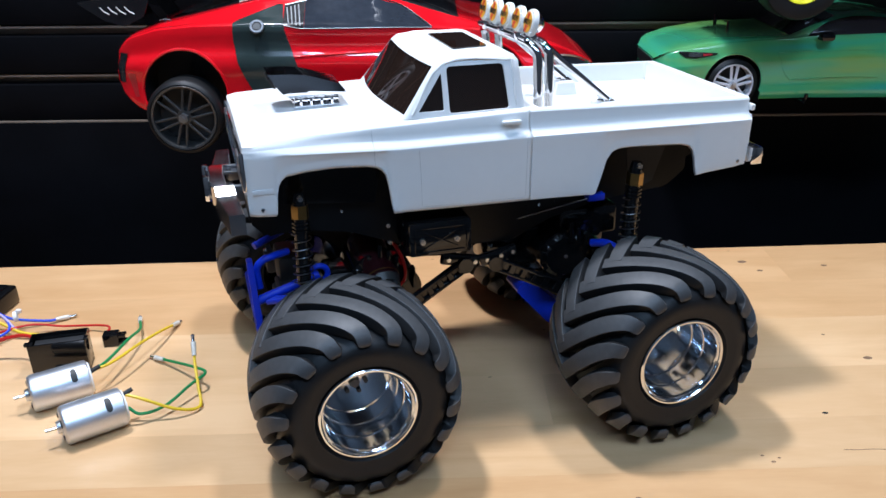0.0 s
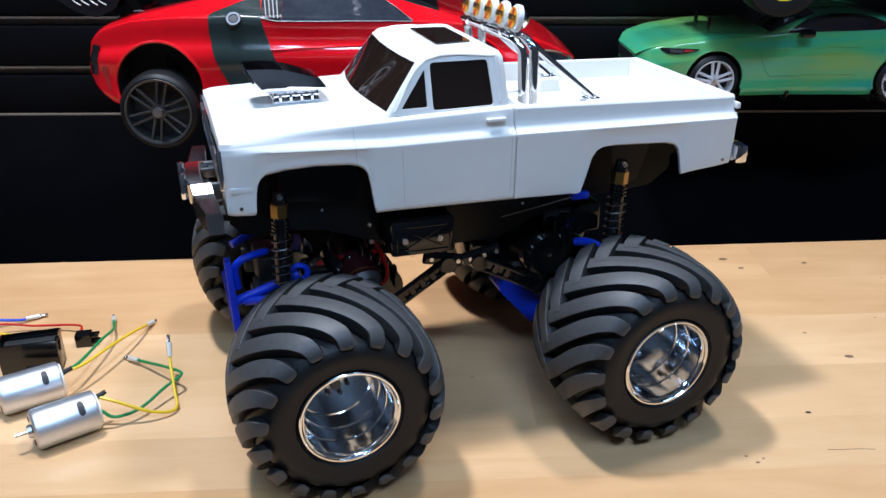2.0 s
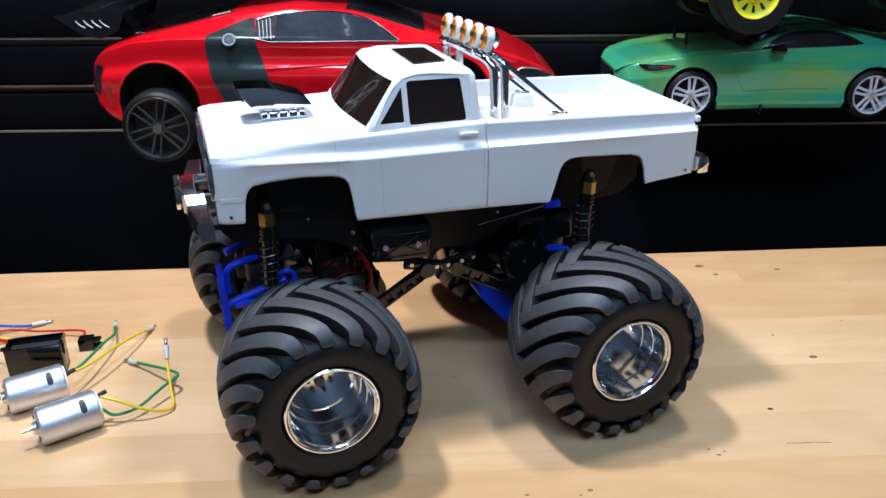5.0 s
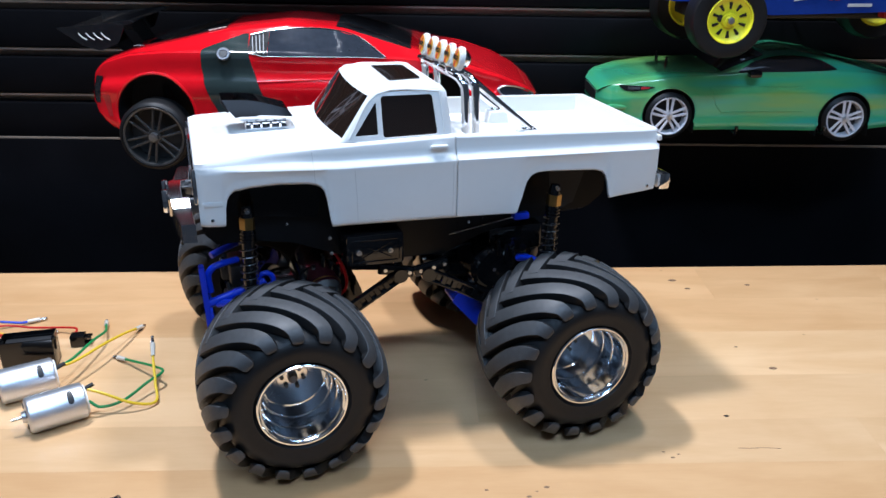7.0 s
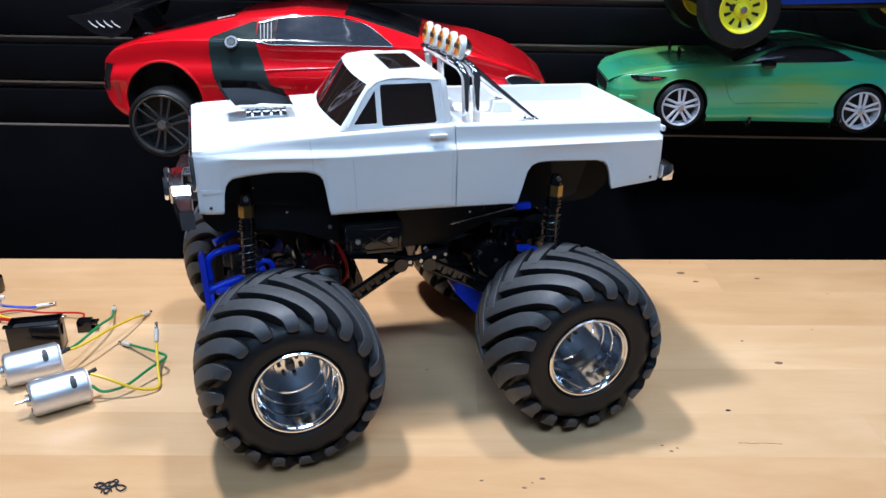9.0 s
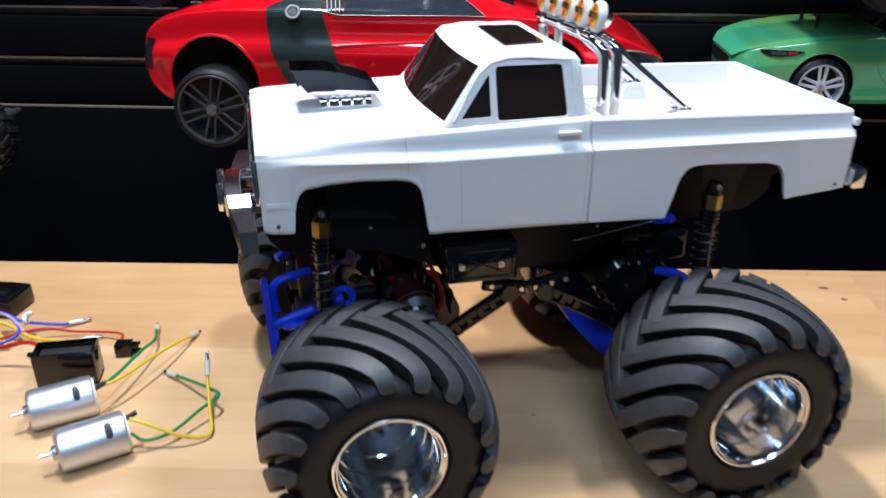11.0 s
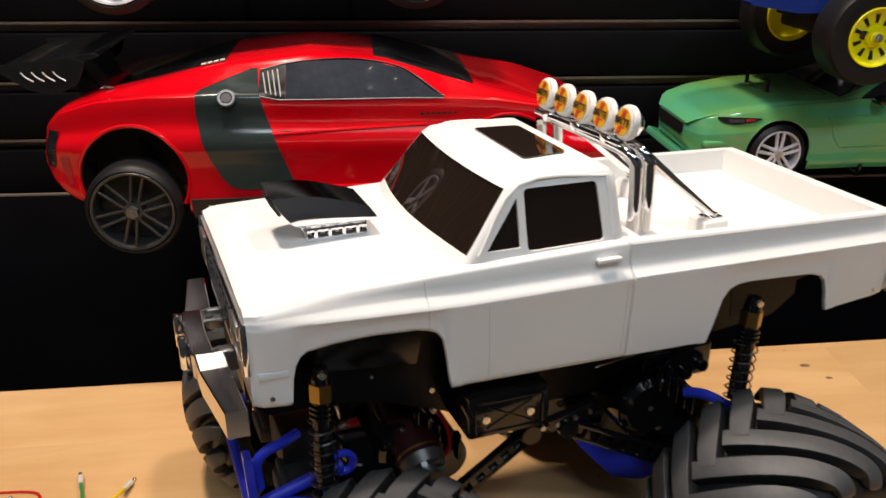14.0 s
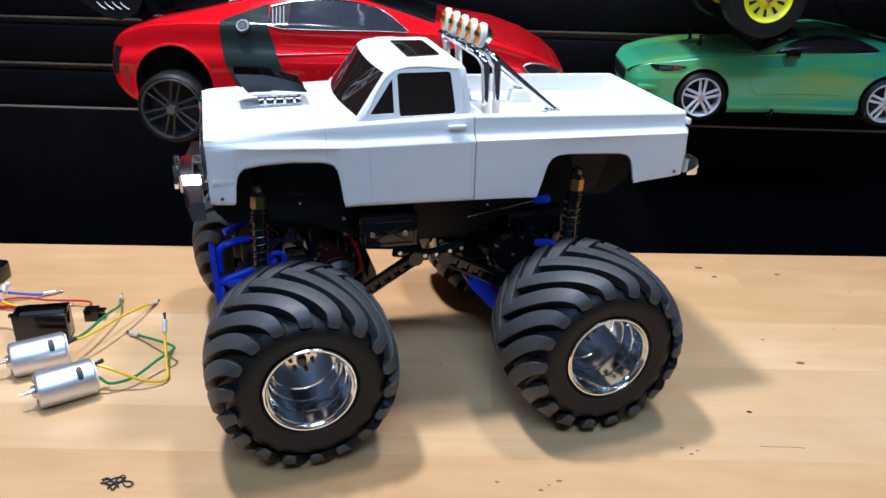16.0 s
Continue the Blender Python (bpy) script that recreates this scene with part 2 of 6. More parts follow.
def box(bm, c, s, bevel=0.0, rot=None, seg=2):
    m = Matrix.Translation(c) @ (rot if rot is not None else Matrix.Identity(4)) @ Matrix.Diagonal((*s, 1))
    r = bmesh.ops.create_cube(bm, size=1, matrix=m)
    if bevel:
        es = {e for v in r["verts"] for e in v.link_edges}
        bmesh.ops.bevel(bm, geom=list(es), offset=bevel, segments=seg, affect="EDGES", profile=0.5)
    return bm


def rod(bm, a, b, r0, r1=None, seg=16):
    a, b = Vector(a), Vector(b)
    d = b - a
    m = Matrix.Translation((a + b) / 2) @ d.to_track_quat("Z", "Y").to_matrix().to_4x4()
    bmesh.ops.create_cone(bm, cap_ends=True, segments=seg, radius1=r0, radius2=r0 if r1 is None else r1, depth=d.length, matrix=m)
    return bm


def smooth_path(pts, n=6):
    p = [Vector(q) for q in pts]
    p = [2 * p[0] - p[1]] + p + [2 * p[-1] - p[-2]]
    out = []
    for i in range(1, len(p) - 2):
        for k in range(n):
            t = k / n
            out.append(0.5 * (2 * p[i] + (p[i + 1] - p[i - 1]) * t + (2 * p[i - 1] - 5 * p[i] + 4 * p[i + 1] - p[i + 2]) * t * t + (3 * p[i] - p[i - 1] - 3 * p[i + 1] + p[i + 2]) * t**3))
    return out + [p[-2]]


def tube(bm, pts, r, seg=8, n=6):
    path = smooth_path(pts, n) if n > 1 else [Vector(q) for q in pts]
    rings, up = [], None
    for i, q in enumerate(path):
        d = (path[min(i + 1, len(path) - 1)] - path[max(i - 1, 0)]).normalized()
        if up is None:
            up = d.orthogonal().normalized()
        up = (up - d * up.dot(d)).normalized()
        w = d.cross(up)
        rings.append([bm.verts.new(q + r * (math.cos(6.28318 * k / seg) * up + math.sin(6.28318 * k / seg) * w)) for k in range(seg)])
    for a, b in zip(rings, rings[1:]):
        for k in range(seg):
            bm.faces.new((a[k], a[(k + 1) % seg], b[(k + 1) % seg], b[k]))
    bm.faces.new(rings[0][::-1])
    bm.faces.new(rings[-1])
    return bm


def revolve(bm, prof, seg=48, m=None, closed=False):
    """Turns (radius, along) round the y axis."""
    m = m if m is not None else Matrix.Identity(4)
    rings = []
    for k in range(seg):
        a = 2 * math.pi * k / seg
        rings.append([bm.verts.new(m @ Vector((r * math.cos(a), h, r * math.sin(a)))) for r, h in prof])
    last = len(prof) if closed else len(prof) - 1
    for k in range(seg):
        a, b = rings[k], rings[(k + 1) % seg]
        for i in range(last):
            j = (i + 1) % len(prof)
            bm.faces.new((a[i], a[j], b[j], b[i]))
    return bm


def prism(bm, outline, lo, hi, at):
    """A slab: outline points (a, b), carried by at(a, b, depth) to the world, from depth lo to hi."""
    f = [bm.verts.new(at(a, b, lo)) for a, b in outline]
    g = [bm.verts.new(at(a, b, hi)) for a, b in outline]
    bm.faces.new(f)
    bm.faces.new(g[::-1])
    for i in range(len(f)):
        j = (i + 1) % len(f)
        bm.faces.new((f[i], g[i], g[j], f[j]))
    return bm


def rounded(pts, r, n=4):
    """A polygon with its corners rounded."""
    out, k = [], len(pts)
    for i in range(k):
        p, a, b = Vector(pts[i]), Vector(pts[i - 1]), Vector(pts[(i + 1) % k])
        ra = min(r, (a - p).length * 0.45)
        rb = min(r, (b - p).length * 0.45)
        s, e = p + (a - p).normalized() * ra, p + (b - p).normalized() * rb
        for j in range(n + 1):
            t = j / n
            q = (1 - t) ** 2 * s + 2 * t * (1 - t) * p + t * t * e
            out.append((q.x, q.y))
    return out


def sheet(bm, fn, nu, nv, thick=None):
    """A grid of points fn(u, v); thick: a vector that gives it depth."""
    g = [[bm.verts.new(fn(i / nu, j / nv)) for j in range(nv + 1)] for i in range(nu + 1)]
    for i in range(nu):
        for j in range(nv):
            bm.faces.new((g[i][j], g[i + 1][j], g[i + 1][j + 1], g[i][j + 1]))
    if thick is not None:
        t = Vector(thick)
        h = [[bm.verts.new(v.co + t) for v in row] for row in g]
        for i in range(nu):
            for j in range(nv):
                bm.faces.new((h[i][j], h[i][j + 1], h[i + 1][j + 1], h[i + 1][j]))
        for i in range(nu):
            bm.faces.new((g[i][0], h[i][0], h[i + 1][0], g[i + 1][0]))
            bm.faces.new((g[i][nv], g[i + 1][nv], h[i + 1][nv], h[i][nv]))
        for j in range(nv):
            bm.faces.new((g[0][j], g[0][j + 1], h[0][j + 1], h[0][j]))
            bm.faces.new((g[nu][j], h[nu][j], h[nu][j + 1], g[nu][j + 1]))
    return bm


def interp(x, xs, ys):
    return float(np.interp(x, xs, ys))


def cut(ob, cutters):
    """Takes the cutter meshes out of ob for good."""
    bpy.context.view_layer.update()
    for bm in cutters:
        bmesh.ops.recalc_face_normals(bm, faces=bm.faces)
        me = bpy.data.meshes.new("cutter")
        bm.to_mesh(me)
        bm.free()
        c = new("cutter", me)
        md = ob.modifiers.new("cut", "BOOLEAN")
        md.object, md.operation, md.solver = c, "DIFFERENCE", "EXACT"
        c.matrix_world = ob.matrix_world
        bpy.context.view_layer.update()
        out = bpy.data.meshes.new_from_object(ob.evaluated_get(bpy.context.evaluated_depsgraph_get()))
        ob.modifiers.remove(md)
        ob.data = out
        bpy.data.objects.remove(c)
    for p in ob.data.polygons:
        p.use_smooth = True
    ob.data.set_sharp_from_angle(angle=radians(32))


def screws(name, places, axis, r, parent, mat=None):
    for q in places:
        bm = bmesh.new()
        screw(bm, q, axis, r)
        part(name, bm, mat or SCREW, parent)


def screw(bm, p, axis, r=0.0024):
    """A round-head screw with a cross slot."""
    p, axis = Vector(p), Vector(axis).normalized()
    rod(bm, p - axis * 0.001, p + axis * 0.0012, r, r * 0.8, 12)
    side = axis.orthogonal().normalized()
    for d in (side, axis.cross(side)):
        q = d.to_track_quat("X", "Z").to_matrix().to_4x4()
        box(bm, p + axis * 0.0012, (r * 1.1, r * 0.25, r * 0.25), rot=q)
    return bm


# ---- the room ----
WALL_Y = 1.43
bm = bmesh.new()
box(bm, (0.2, -0.3, -0.93), (6.0, 4.6, 0.1))
tagged(part("floor", bm, FLOOR), "grey shop floor under the workbench", "floor", kind="structure")
bm = bmesh.new()
box(bm, (0.2, -0.3, 2.75), (6.0, 4.6, 0.1))
tagged(part("ceiling", bm, CEIL), "pale plain shop ceiling", "ceiling", kind="structure")
for nm, c, s in (("wall_south", (0.2, -2.55, 0.9), (6.0, 0.1, 3.6)), ("wall_west", (-2.75, -0.3, 0.9), (0.1, 4.4, 3.6)), ("wall_east", (3.15, -0.3, 0.9), (0.1, 4.4, 3.6))):
    bm = bmesh.new()
    box(bm, c, s)
    tagged(part(nm, bm, ROOMWALL), "plain grey painted shop wall", "wall", kind="structure")

# black slatwall: boards with metal-lined grooves between them, hung one degree out of true
wall = thing("wall_north", pose(0, WALL_Y, 0.104, 0, 1.0, 0), "black slatwall with thin brown metal strips in its grooves", "slatwall", kind="structure")
bm = bmesh.new()
box(bm, (0.2, 0.07, 0.75), (5.9, 0.08, 3.4))
part("backing_board", bm, SLAT, wall)
bm = bmesh.new()
box(bm, (0.2, 0.012, -0.525), (5.9, 0.024, 1.045), 0.002)
part("lower_panel", bm, SLAT, wall)
PITCH = 0.079
bm = bmesh.new()
prof = rounded([(0, 0), (0.024, 0.0), (0.024, 0.062), (0, 0.062)], 0.003, 2)
prism(bm, prof, -2.75, 3.15, lambda a, b, d: Vector((d, a, b)))
slat = part("slat", bm, SLAT, wall, m=Matrix.Translation((0, 0, 0.0025)))
for k in range(1, 14):
    again(slat, Matrix.Translation((0, 0, 0.0025 + k * PITCH)), wall)
bm = bmesh.new()
sec = [(0.024, 0), (0.022, 0), (0.022, 0.0125), (0.004, 0.0125), (0.004, 0.016), (0.024, 0.016)]
prism(bm, sec, -2.75, 3.15, lambda a, b, d: Vector((d, a, b)))
strip = part("groove_strip", bm, STRIP, wall, "brown metal groove lining", m=Matrix.Translation((0, 0, 0.0635)))
for k in range(1, 14):
    again(strip, Matrix.Translation((0, 0, 0.0635 + k * PITCH)), wall)
bm = bmesh.new()
box(bm, (0.2, 0.003, 0.0), (5.9, 0.006, 0.0045), 0.001)
part("bottom_strip", bm, STRIP, wall, "thin brown metal edge strip")

# ---- workbench ----
bench = thing("workbench", pose(0, 0, 0), "pale maple butcher-block workbench top with small dents", "workbench")
random.seed(5)
edges = [1.095, 0.988, 0.893, 0.788, 0.700, 0.627, 0.512, 0.405]
for i in range(len(edges) - 1):
    y1, y0 = edges[i], edges[i + 1]
    cuts = [-1.3] + sorted(random.uniform(-0.9, 1.3) for _ in range(2)) + [1.7]
    for a, b in zip(cuts, cuts[1:]):
        bm = bmesh.new()
        box(bm, (0, 0, 0), (b - a - 0.00004, y1 - y0 - 0.00004, 0.04))
        # the two back rows and row 5 are redder and darker
        part("board", bm, REDMAPLE if i in (0, 1, 5) else MAPLE, bench, m=Matrix.Translation(((a + b) / 2, (y0 + y1) / 2, -0.02)))
bm = bmesh.new()
for x in (-1.15, 1.55):
    for y in (0.47, 1.02):
        box(bm, (x, y, -0.46), (0.07, 0.07, 0.84), 0.004)
box(bm, (0.2, 0.75, -0.075), (2.8, 0.60, 0.06), 0.004)
part("stand", bm, MATTE, bench, "black steel stand")
# dents, knots and a dark crumb on the boards
for (x, y), r, mt, nm in (((0.427, 1.048), 0.006, DENT, "dent"), ((0.441, 1.020), 0.004, DENT, "dent"), ((0.390, 0.706), 0.003, INK, "crumb"), ((0.452, 0.853), 0.0022, DENT, "dent"), ((0.53, 1.03), 0.004, DENT, "dent"), ((0.478, 0.802), 0.005, DENT, "dent"), ((0.313, 0.636), 0.0022, DENT, "dent"), ((0.320, 0.641), 0.0016, DENT, "dent"), ((0.306, 0.645), 0.0018, DENT, "dent"), ((0.164, 0.581), 0.0024, DENT, "dent"), ((0.182, 0.594), 0.0028, DENT, "dent"), ((0.125, 0.591), 0.002, DENT, "dent"), ((0.172, 0.588), 0.0014, DENT, "dent")):
    bm = bmesh.new()
    bmesh.ops.create_icosphere(bm, subdivisions=2, radius=r, matrix=Matrix.Diagonal((1, 0.6, 0.12, 1)))
    part(nm, bm, mt, bench, m=Matrix.Translation((x, y, 0.0002)))

bm = bmesh.new()
tube(bm, [(0.383, 0.650, 0.0), (0.395, 0.6492, 0.0), (0.41, 0.6495, 0.0), (0.426, 0.648, 0.0)], 0.00035, 5, 3)
part("scratch", bm, DENT, bench, "reddish brown scratch")

# ---- the monster truck ----
TRUCK = pose(0.0495, 0.8232, 0, 0, 0, 13)
truck = thing("monster_truck", TRUCK, "white radio-controlled pickup monster truck with huge chevron tyres", "model truck")
HUB_X, HUB_Z = 0.1385, 0.0878
SIDE = 0.0965
LOWX = [-0.213, -0.192, -0.1905, -0.1890, -0.1872, -0.1845, -0.1805, -0.175, -0.165, -0.140, -0.113, -0.1045, -0.1005, -0.0975, -0.0955, -0.0925, -0.0915, 0.0295, 0.0335, 0.0935, 0.095, 0.100, 0.1045, 0.109, 0.116, 0.126, 0.150, 0.178, 0.186, 0.190, 0.1925, 0.1945, 0.196, 0.2447]
LOWZ = [0.228, 0.2275, 0.229, 0.2450, 0.2530, 0.2580, 0.2612, 0.2618, 0.2634, 0.2645, 0.2630, 0.2610, 0.2584, 0.2540, 0.2440, 0.2195, 0.2180, 0.2160, 0.2160, 0.2145, 0.2150, 0.231, 0.2476, 0.2535, 0.2565, 0.2570, 0.2560, 0.2545, 0.2520, 0.2470, 0.238, 0.2255, 0.2225, 0.2275]
TOPX = [-0.213, -0.205, -0.19, -0.16, -0.12, -0.08, 0.032, 0.242]
TOPZ = [0.2920, 0.2934, 0.2940, 0.2950, 0.2958, 0.2968, 0.2993, 0.2925]


def arch_gap(x):
    return interp(x, LOWX, LOWZ) > 0.24


def side_section(x):
    """Points (half width, z) of the flank from its lower edge to the shoulder."""
    lo, top = interp(x, LOWX, LOWZ), interp(x, TOPX, TOPZ)
    crease = interp(x, [-0.213, -0.184, -0.144, -0.083, 0.032, 0.242], [0.2826, 0.2818, 0.2798, 0.2768, 0.2766, 0.2728])
    crease = max(crease, lo + 0.009)
    ledge = interp(x, [-0.213, -0.2, -0.15, -0.11], [0.2, 0.38, 0.85, 1.0])
    flare = 0.0009 if (-0.197 < x < -0.086) or (0.088 < x < 0.203) else 0.0
    ease = interp(x, [-0.213, -0.209, -0.20, 0.238, 0.247], [-0.0045, -0.001, 0, 0, -0.0015])
    pts = [(SIDE - 0.006 + flare, lo), (SIDE - 0.0035 + flare, lo + 0.0015), (SIDE - 0.003 + flare, lo + 0.004), (SIDE - 0.0025, lo + 0.008)]
    z0 = lo + 0.008
    for f in (0.35, 0.7, 0.92):
        pts.append((SIDE - 0.0025 + 0.0025 * f, z0 + (crease - z0) * f))
    f = min(1.0, (top - crease) / 0.017)
    pts += [(SIDE + 0.0004 - 0.0010 * (1 - ledge), crease - 0.0006), (SIDE + 0.0002 - 0.0014 * (1 - ledge), crease + 0.0005 * f), (SIDE - 0.0024 * ledge, crease + 0.0026 * f), (SIDE - 0.0054 * ledge, crease + 0.0054 * f), (SIDE - 0.0062 * ledge - 0.0002, crease + 0.0068 * f), (SIDE - 0.0066 * ledge - 0.0008, crease + 0.0115 * f), (SIDE - 0.0076, top - 0.0022 * f), (SIDE - 0.0086, top - 0.0007 * f), (SIDE - 0.0105, top)]
    return [(y + ease, z) for y, z in pts]


def body_shell(xs, crown):
    """Both flanks and the skin between them, station by station. crown(x): points from the shoulder to the middle."""
    bm = bmesh.new()
    rows = []
    for x in xs:
        half = side_section(x) + crown(x)
        ring = [(-y, z) for y, z in half] + [(y, z) for y, z in reversed(half) if y > 1e-6]
        rows.append([bm.verts.new((x, y, z)) for y, z in ring])
    for a, b in zip(rows, rows[1:]):
        for k in range(len(a) - 1):
            bm.faces.new((a[k], b[k], b[k + 1], a[k + 1]))
    return bm, rows


def stations(a, b, step=0.006):
    xs = [x for x in LOWX if a <= x <= b] + list(np.arange(a, b, step)) + [b]
    xs = sorted(set(round(float(x), 4) for x in xs))
    return [x for i, x in enumerate(xs) if i == 0 or x - xs[i - 1] > 0.0006]


def hood_crown(x):
    top = interp(x, TOPX, TOPZ)
    drop = interp(x, [-0.213, -0.209, -0.2, -0.19], [-0.0035, -0.001, 0, 0])
    return [(0.080, top + 0.0012 + drop), (0.062, top + 0.0010 + drop), (0.056, top + 0.0022 + drop), (0.030, top + 0.0028 + drop), (0, top + 0.003 + drop)]


def bed_crown(x):
    top = interp(x, TOPX, TOPZ)
    deep = 0.021 if 0.043 < x < 0.237 else 0.0
    return [(0.0835, top + 0.0002), (0.0825, top - 0.0006 - 0.03 * deep), (0.0815, top - deep * 0.9), (0.079, top - deep), (0.04, top - deep), (0, top - deep)]


def solid_skin(ob, t):
    md = ob.modifiers.new("skin", "SOLIDIFY")
    md.thickness, md.offset = t, -1


bm, rows = body_shell(stations(-0.213, 0.0315), hood_crown)
bm.faces.new(rows[0][::-1])
shell = part("cab_body", bm, WHITE, truck, angle=50)
solid_skin(shell, 0.0022)
bedx = sorted(set(stations(0.0322, 0.247) + [0.0425, 0.0436, 0.2362, 0.2374]))
bm, rows = body_shell(bedx, bed_crown)
bm.faces.new(rows[-1])
bed = part("cargo_bed", bm, WHITE, truck, angle=28)
solid_skin(bed, 0.0022)
# tailgate lip steps seen from the side
bm = bmesh.new()
box(bm, (0.2485, 0, 0.2835), (0.004, 0.186, 0.006), 0.0012)
box(bm, (0.2478, 0, 0.262), (0.003, 0.184, 0.03), 0.0012)
part("tailgate", bm, WHITE, truck)


# cab: stacked rounded outlines
def cab_hw(z):
    return interp(z, [0.298, 0.3015, 0.3388, 0.3430, 0.3449, 0.3455], [0.0835, 0.0828, 0.0735, 0.0708, 0.064, 0.03])


def cab_front(y, z):
    w = min(1.0, abs(y) / 0.08)
    base = interp(z, [0.298, 0.3015, 0.3388, 0.3430, 0.3449, 0.3455], [-0.0805, -0.0775, -0.0485, -0.0435, -0.036, -0.015])
    return base - interp(z, [0.30, 0.344], [0.012, 0.005]) * (1 - w * w)


def cab_rear(z):
    return interp(z, [0.298, 0.3388, 0.3430, 0.3449, 0.3455], [0.0315, 0.0285, 0.0255, 0.019, 0.0])


def cab_loop(z):
    hw, rc = cab_hw(z), 0.006
    xr, xf = cab_rear(z), cab_front(hw, z)
    pts = []
    for k in range(13):  # along the front, far to near
        y = (hw - rc) * (1 - 2 * k / 12)
        pts.append((cab_front(y, z), y))
    for k in range(1, 6):
        a = math.pi / 2 * k / 6
        pts.append((xf + rc - rc * math.cos(a), -(hw - rc) - rc * math.sin(a)))
    for k in range(9):
        pts.append((xf + rc + (xr - rc - xf - rc) * k / 8, -hw))
    for k in range(1, 6):
        a = math.pi / 2 * k / 6
        pts.append((xr - rc + rc * math.sin(a), -hw + rc - rc * math.cos(a)))
    near = pts[13:]
    far = [(x, -y) for x, y in reversed(near)]
    return pts[:13] + near + [(xr, -(hw - rc) * (1 - 2 * k / 6)) for k in range(7)] + far


bm = bmesh.new()
loops = []
for z in (0.298, 0.3015, 0.310, 0.320, 0.330, 0.3388, 0.3411, 0.3430, 0.3441, 0.3449, 0.3455):
    loops.append([bm.verts.new((x, y, z)) for x, y in cab_loop(z)])
for a, b in zip(loops, loops[1:]):
    for k in range(len(a)):
        j = (k + 1) % len(a)
        bm.faces.new((a[k], a[j], b[j], b[k]))
bm.faces.new(loops[0][::-1])
bm.faces.new(loops[-1])
cab = part("cab_roof", bm, WHITE, truck, "white moulded cab roof and pillars", angle=32)
VENT = rounded([(-0.0645, 0.3030), (-0.0420, 0.3030), (-0.0420, 0.3335)], 0.0014, 2)
DOORW = rounded([(-0.0372, 0.3000), (0.0160, 0.3005), (0.0128, 0.3378), (-0.0372, 0.3382)], 0.0035, 3)


def side_cutter(poly, s):
    bm = bmesh.new()
    n = len(poly)
    f = [bm.verts.new((a, s * (cab_hw(b) - 0.002), b)) for a, b in poly]
    g = [bm.verts.new((a, s * 0.11, b)) for a, b in poly]
    bm.faces.new(f)
    bm.faces.new(g)
    for i in range(n):
        bm.faces.new((f[i], f[(i + 1) % n], g[(i + 1) % n], g[i]))
    return bm


def ws_point(u, v, inset):
    z = 0.3040 + v * (0.3390 - 0.3040) - 0.0022 * (1 - v) * (abs(2 * u - 1) ** 3)
    hw = interp(z, [0.302, 0.341], [0.0798, 0.0702])
    y = (2 * u - 1) * hw
    return Vector((cab_front(y, z) + inset, y, z - inset * 0.4))


def ws_cutter():
    bm = bmesh.new()
    nu, nv = 12, 4
    g = [[bm.verts.new(ws_point(i / nu, j / nv, 0.0016)) for j in range(nv + 1)] for i in range(nu + 1)]
    h = [[bm.verts.new(ws_point(i / nu, j / nv, -0.02)) for j in range(nv + 1)] for i in range(nu + 1)]
    for i in range(nu):
        for j in range(nv):
            bm.faces.new((g[i][j], g[i + 1][j], g[i + 1][j + 1], g[i][j + 1]))
            bm.faces.new((h[i][j], h[i + 1][j], h[i + 1][j + 1], h[i][j + 1]))
    for i in range(nu):
        for j in (0, nv):
            bm.faces.new((g[i][j], g[i + 1][j], h[i + 1][j], h[i][j]))
    for j in range(nv):
        for i in (0, nu):
            bm.faces.new((g[i][j], g[i][j + 1], h[i][j + 1], h[i][j]))
    return bm


cut(cab, [side_cutter(VENT, -1), side_cutter(DOORW, -1), side_cutter(VENT, 1), side_cutter(DOORW, 1), ws_cutter()])
bm = bmesh.new()
sheet(bm, lambda u, v: ws_point(u, v, 0.0012), 12, 4)
part("windshield", bm, SMOKE, truck, "glossy smoked windshield")
for s in (-1, 1):
    for poly, nm in ((VENT, "vent_window"), (DOORW, "door_window")):
        bm = bmesh.new()
        bm.faces.new([bm.verts.new((a, s * (cab_hw(b) - 0.0014), b)) for a, b in poly])
        part(nm, bm, SMOKE, truck, "glossy smoked side window")
    # raised rim round the door opening, handle and mirror pegs
    bm = bmesh.new()
    rim = [(-0.0700, 0.3015), (-0.0400, 0.3405), (0.0150, 0.3405), (0.0205, 0.3360), (0.0225, 0.3030)]
    tube(bm, [(a, s * (cab_hw(b) + 0.0002), b) for a, b in rim], 0.0011, 6, 4)
    part("door_frame", bm, WHITE, truck)
    bm = bmesh.new()
    box(bm, (0.0145, s * 0.0925, 0.2905), (0.017, 0.0045, 0.0034), 0.0012)
    part("door_handle", bm, WHITE, truck)
bm = bmesh.new()
prism(bm, rounded([(-0.0205, -0.040), (0.0125, -0.036), (0.0125, 0.036), (-0.0205, 0.040)], 0.004, 3), 0.3450, 0.3466, lambda a, b, d: Vector((a, b, d)))
part("sunroof", bm, SMOKE, truck, "glossy black sunroof panel")
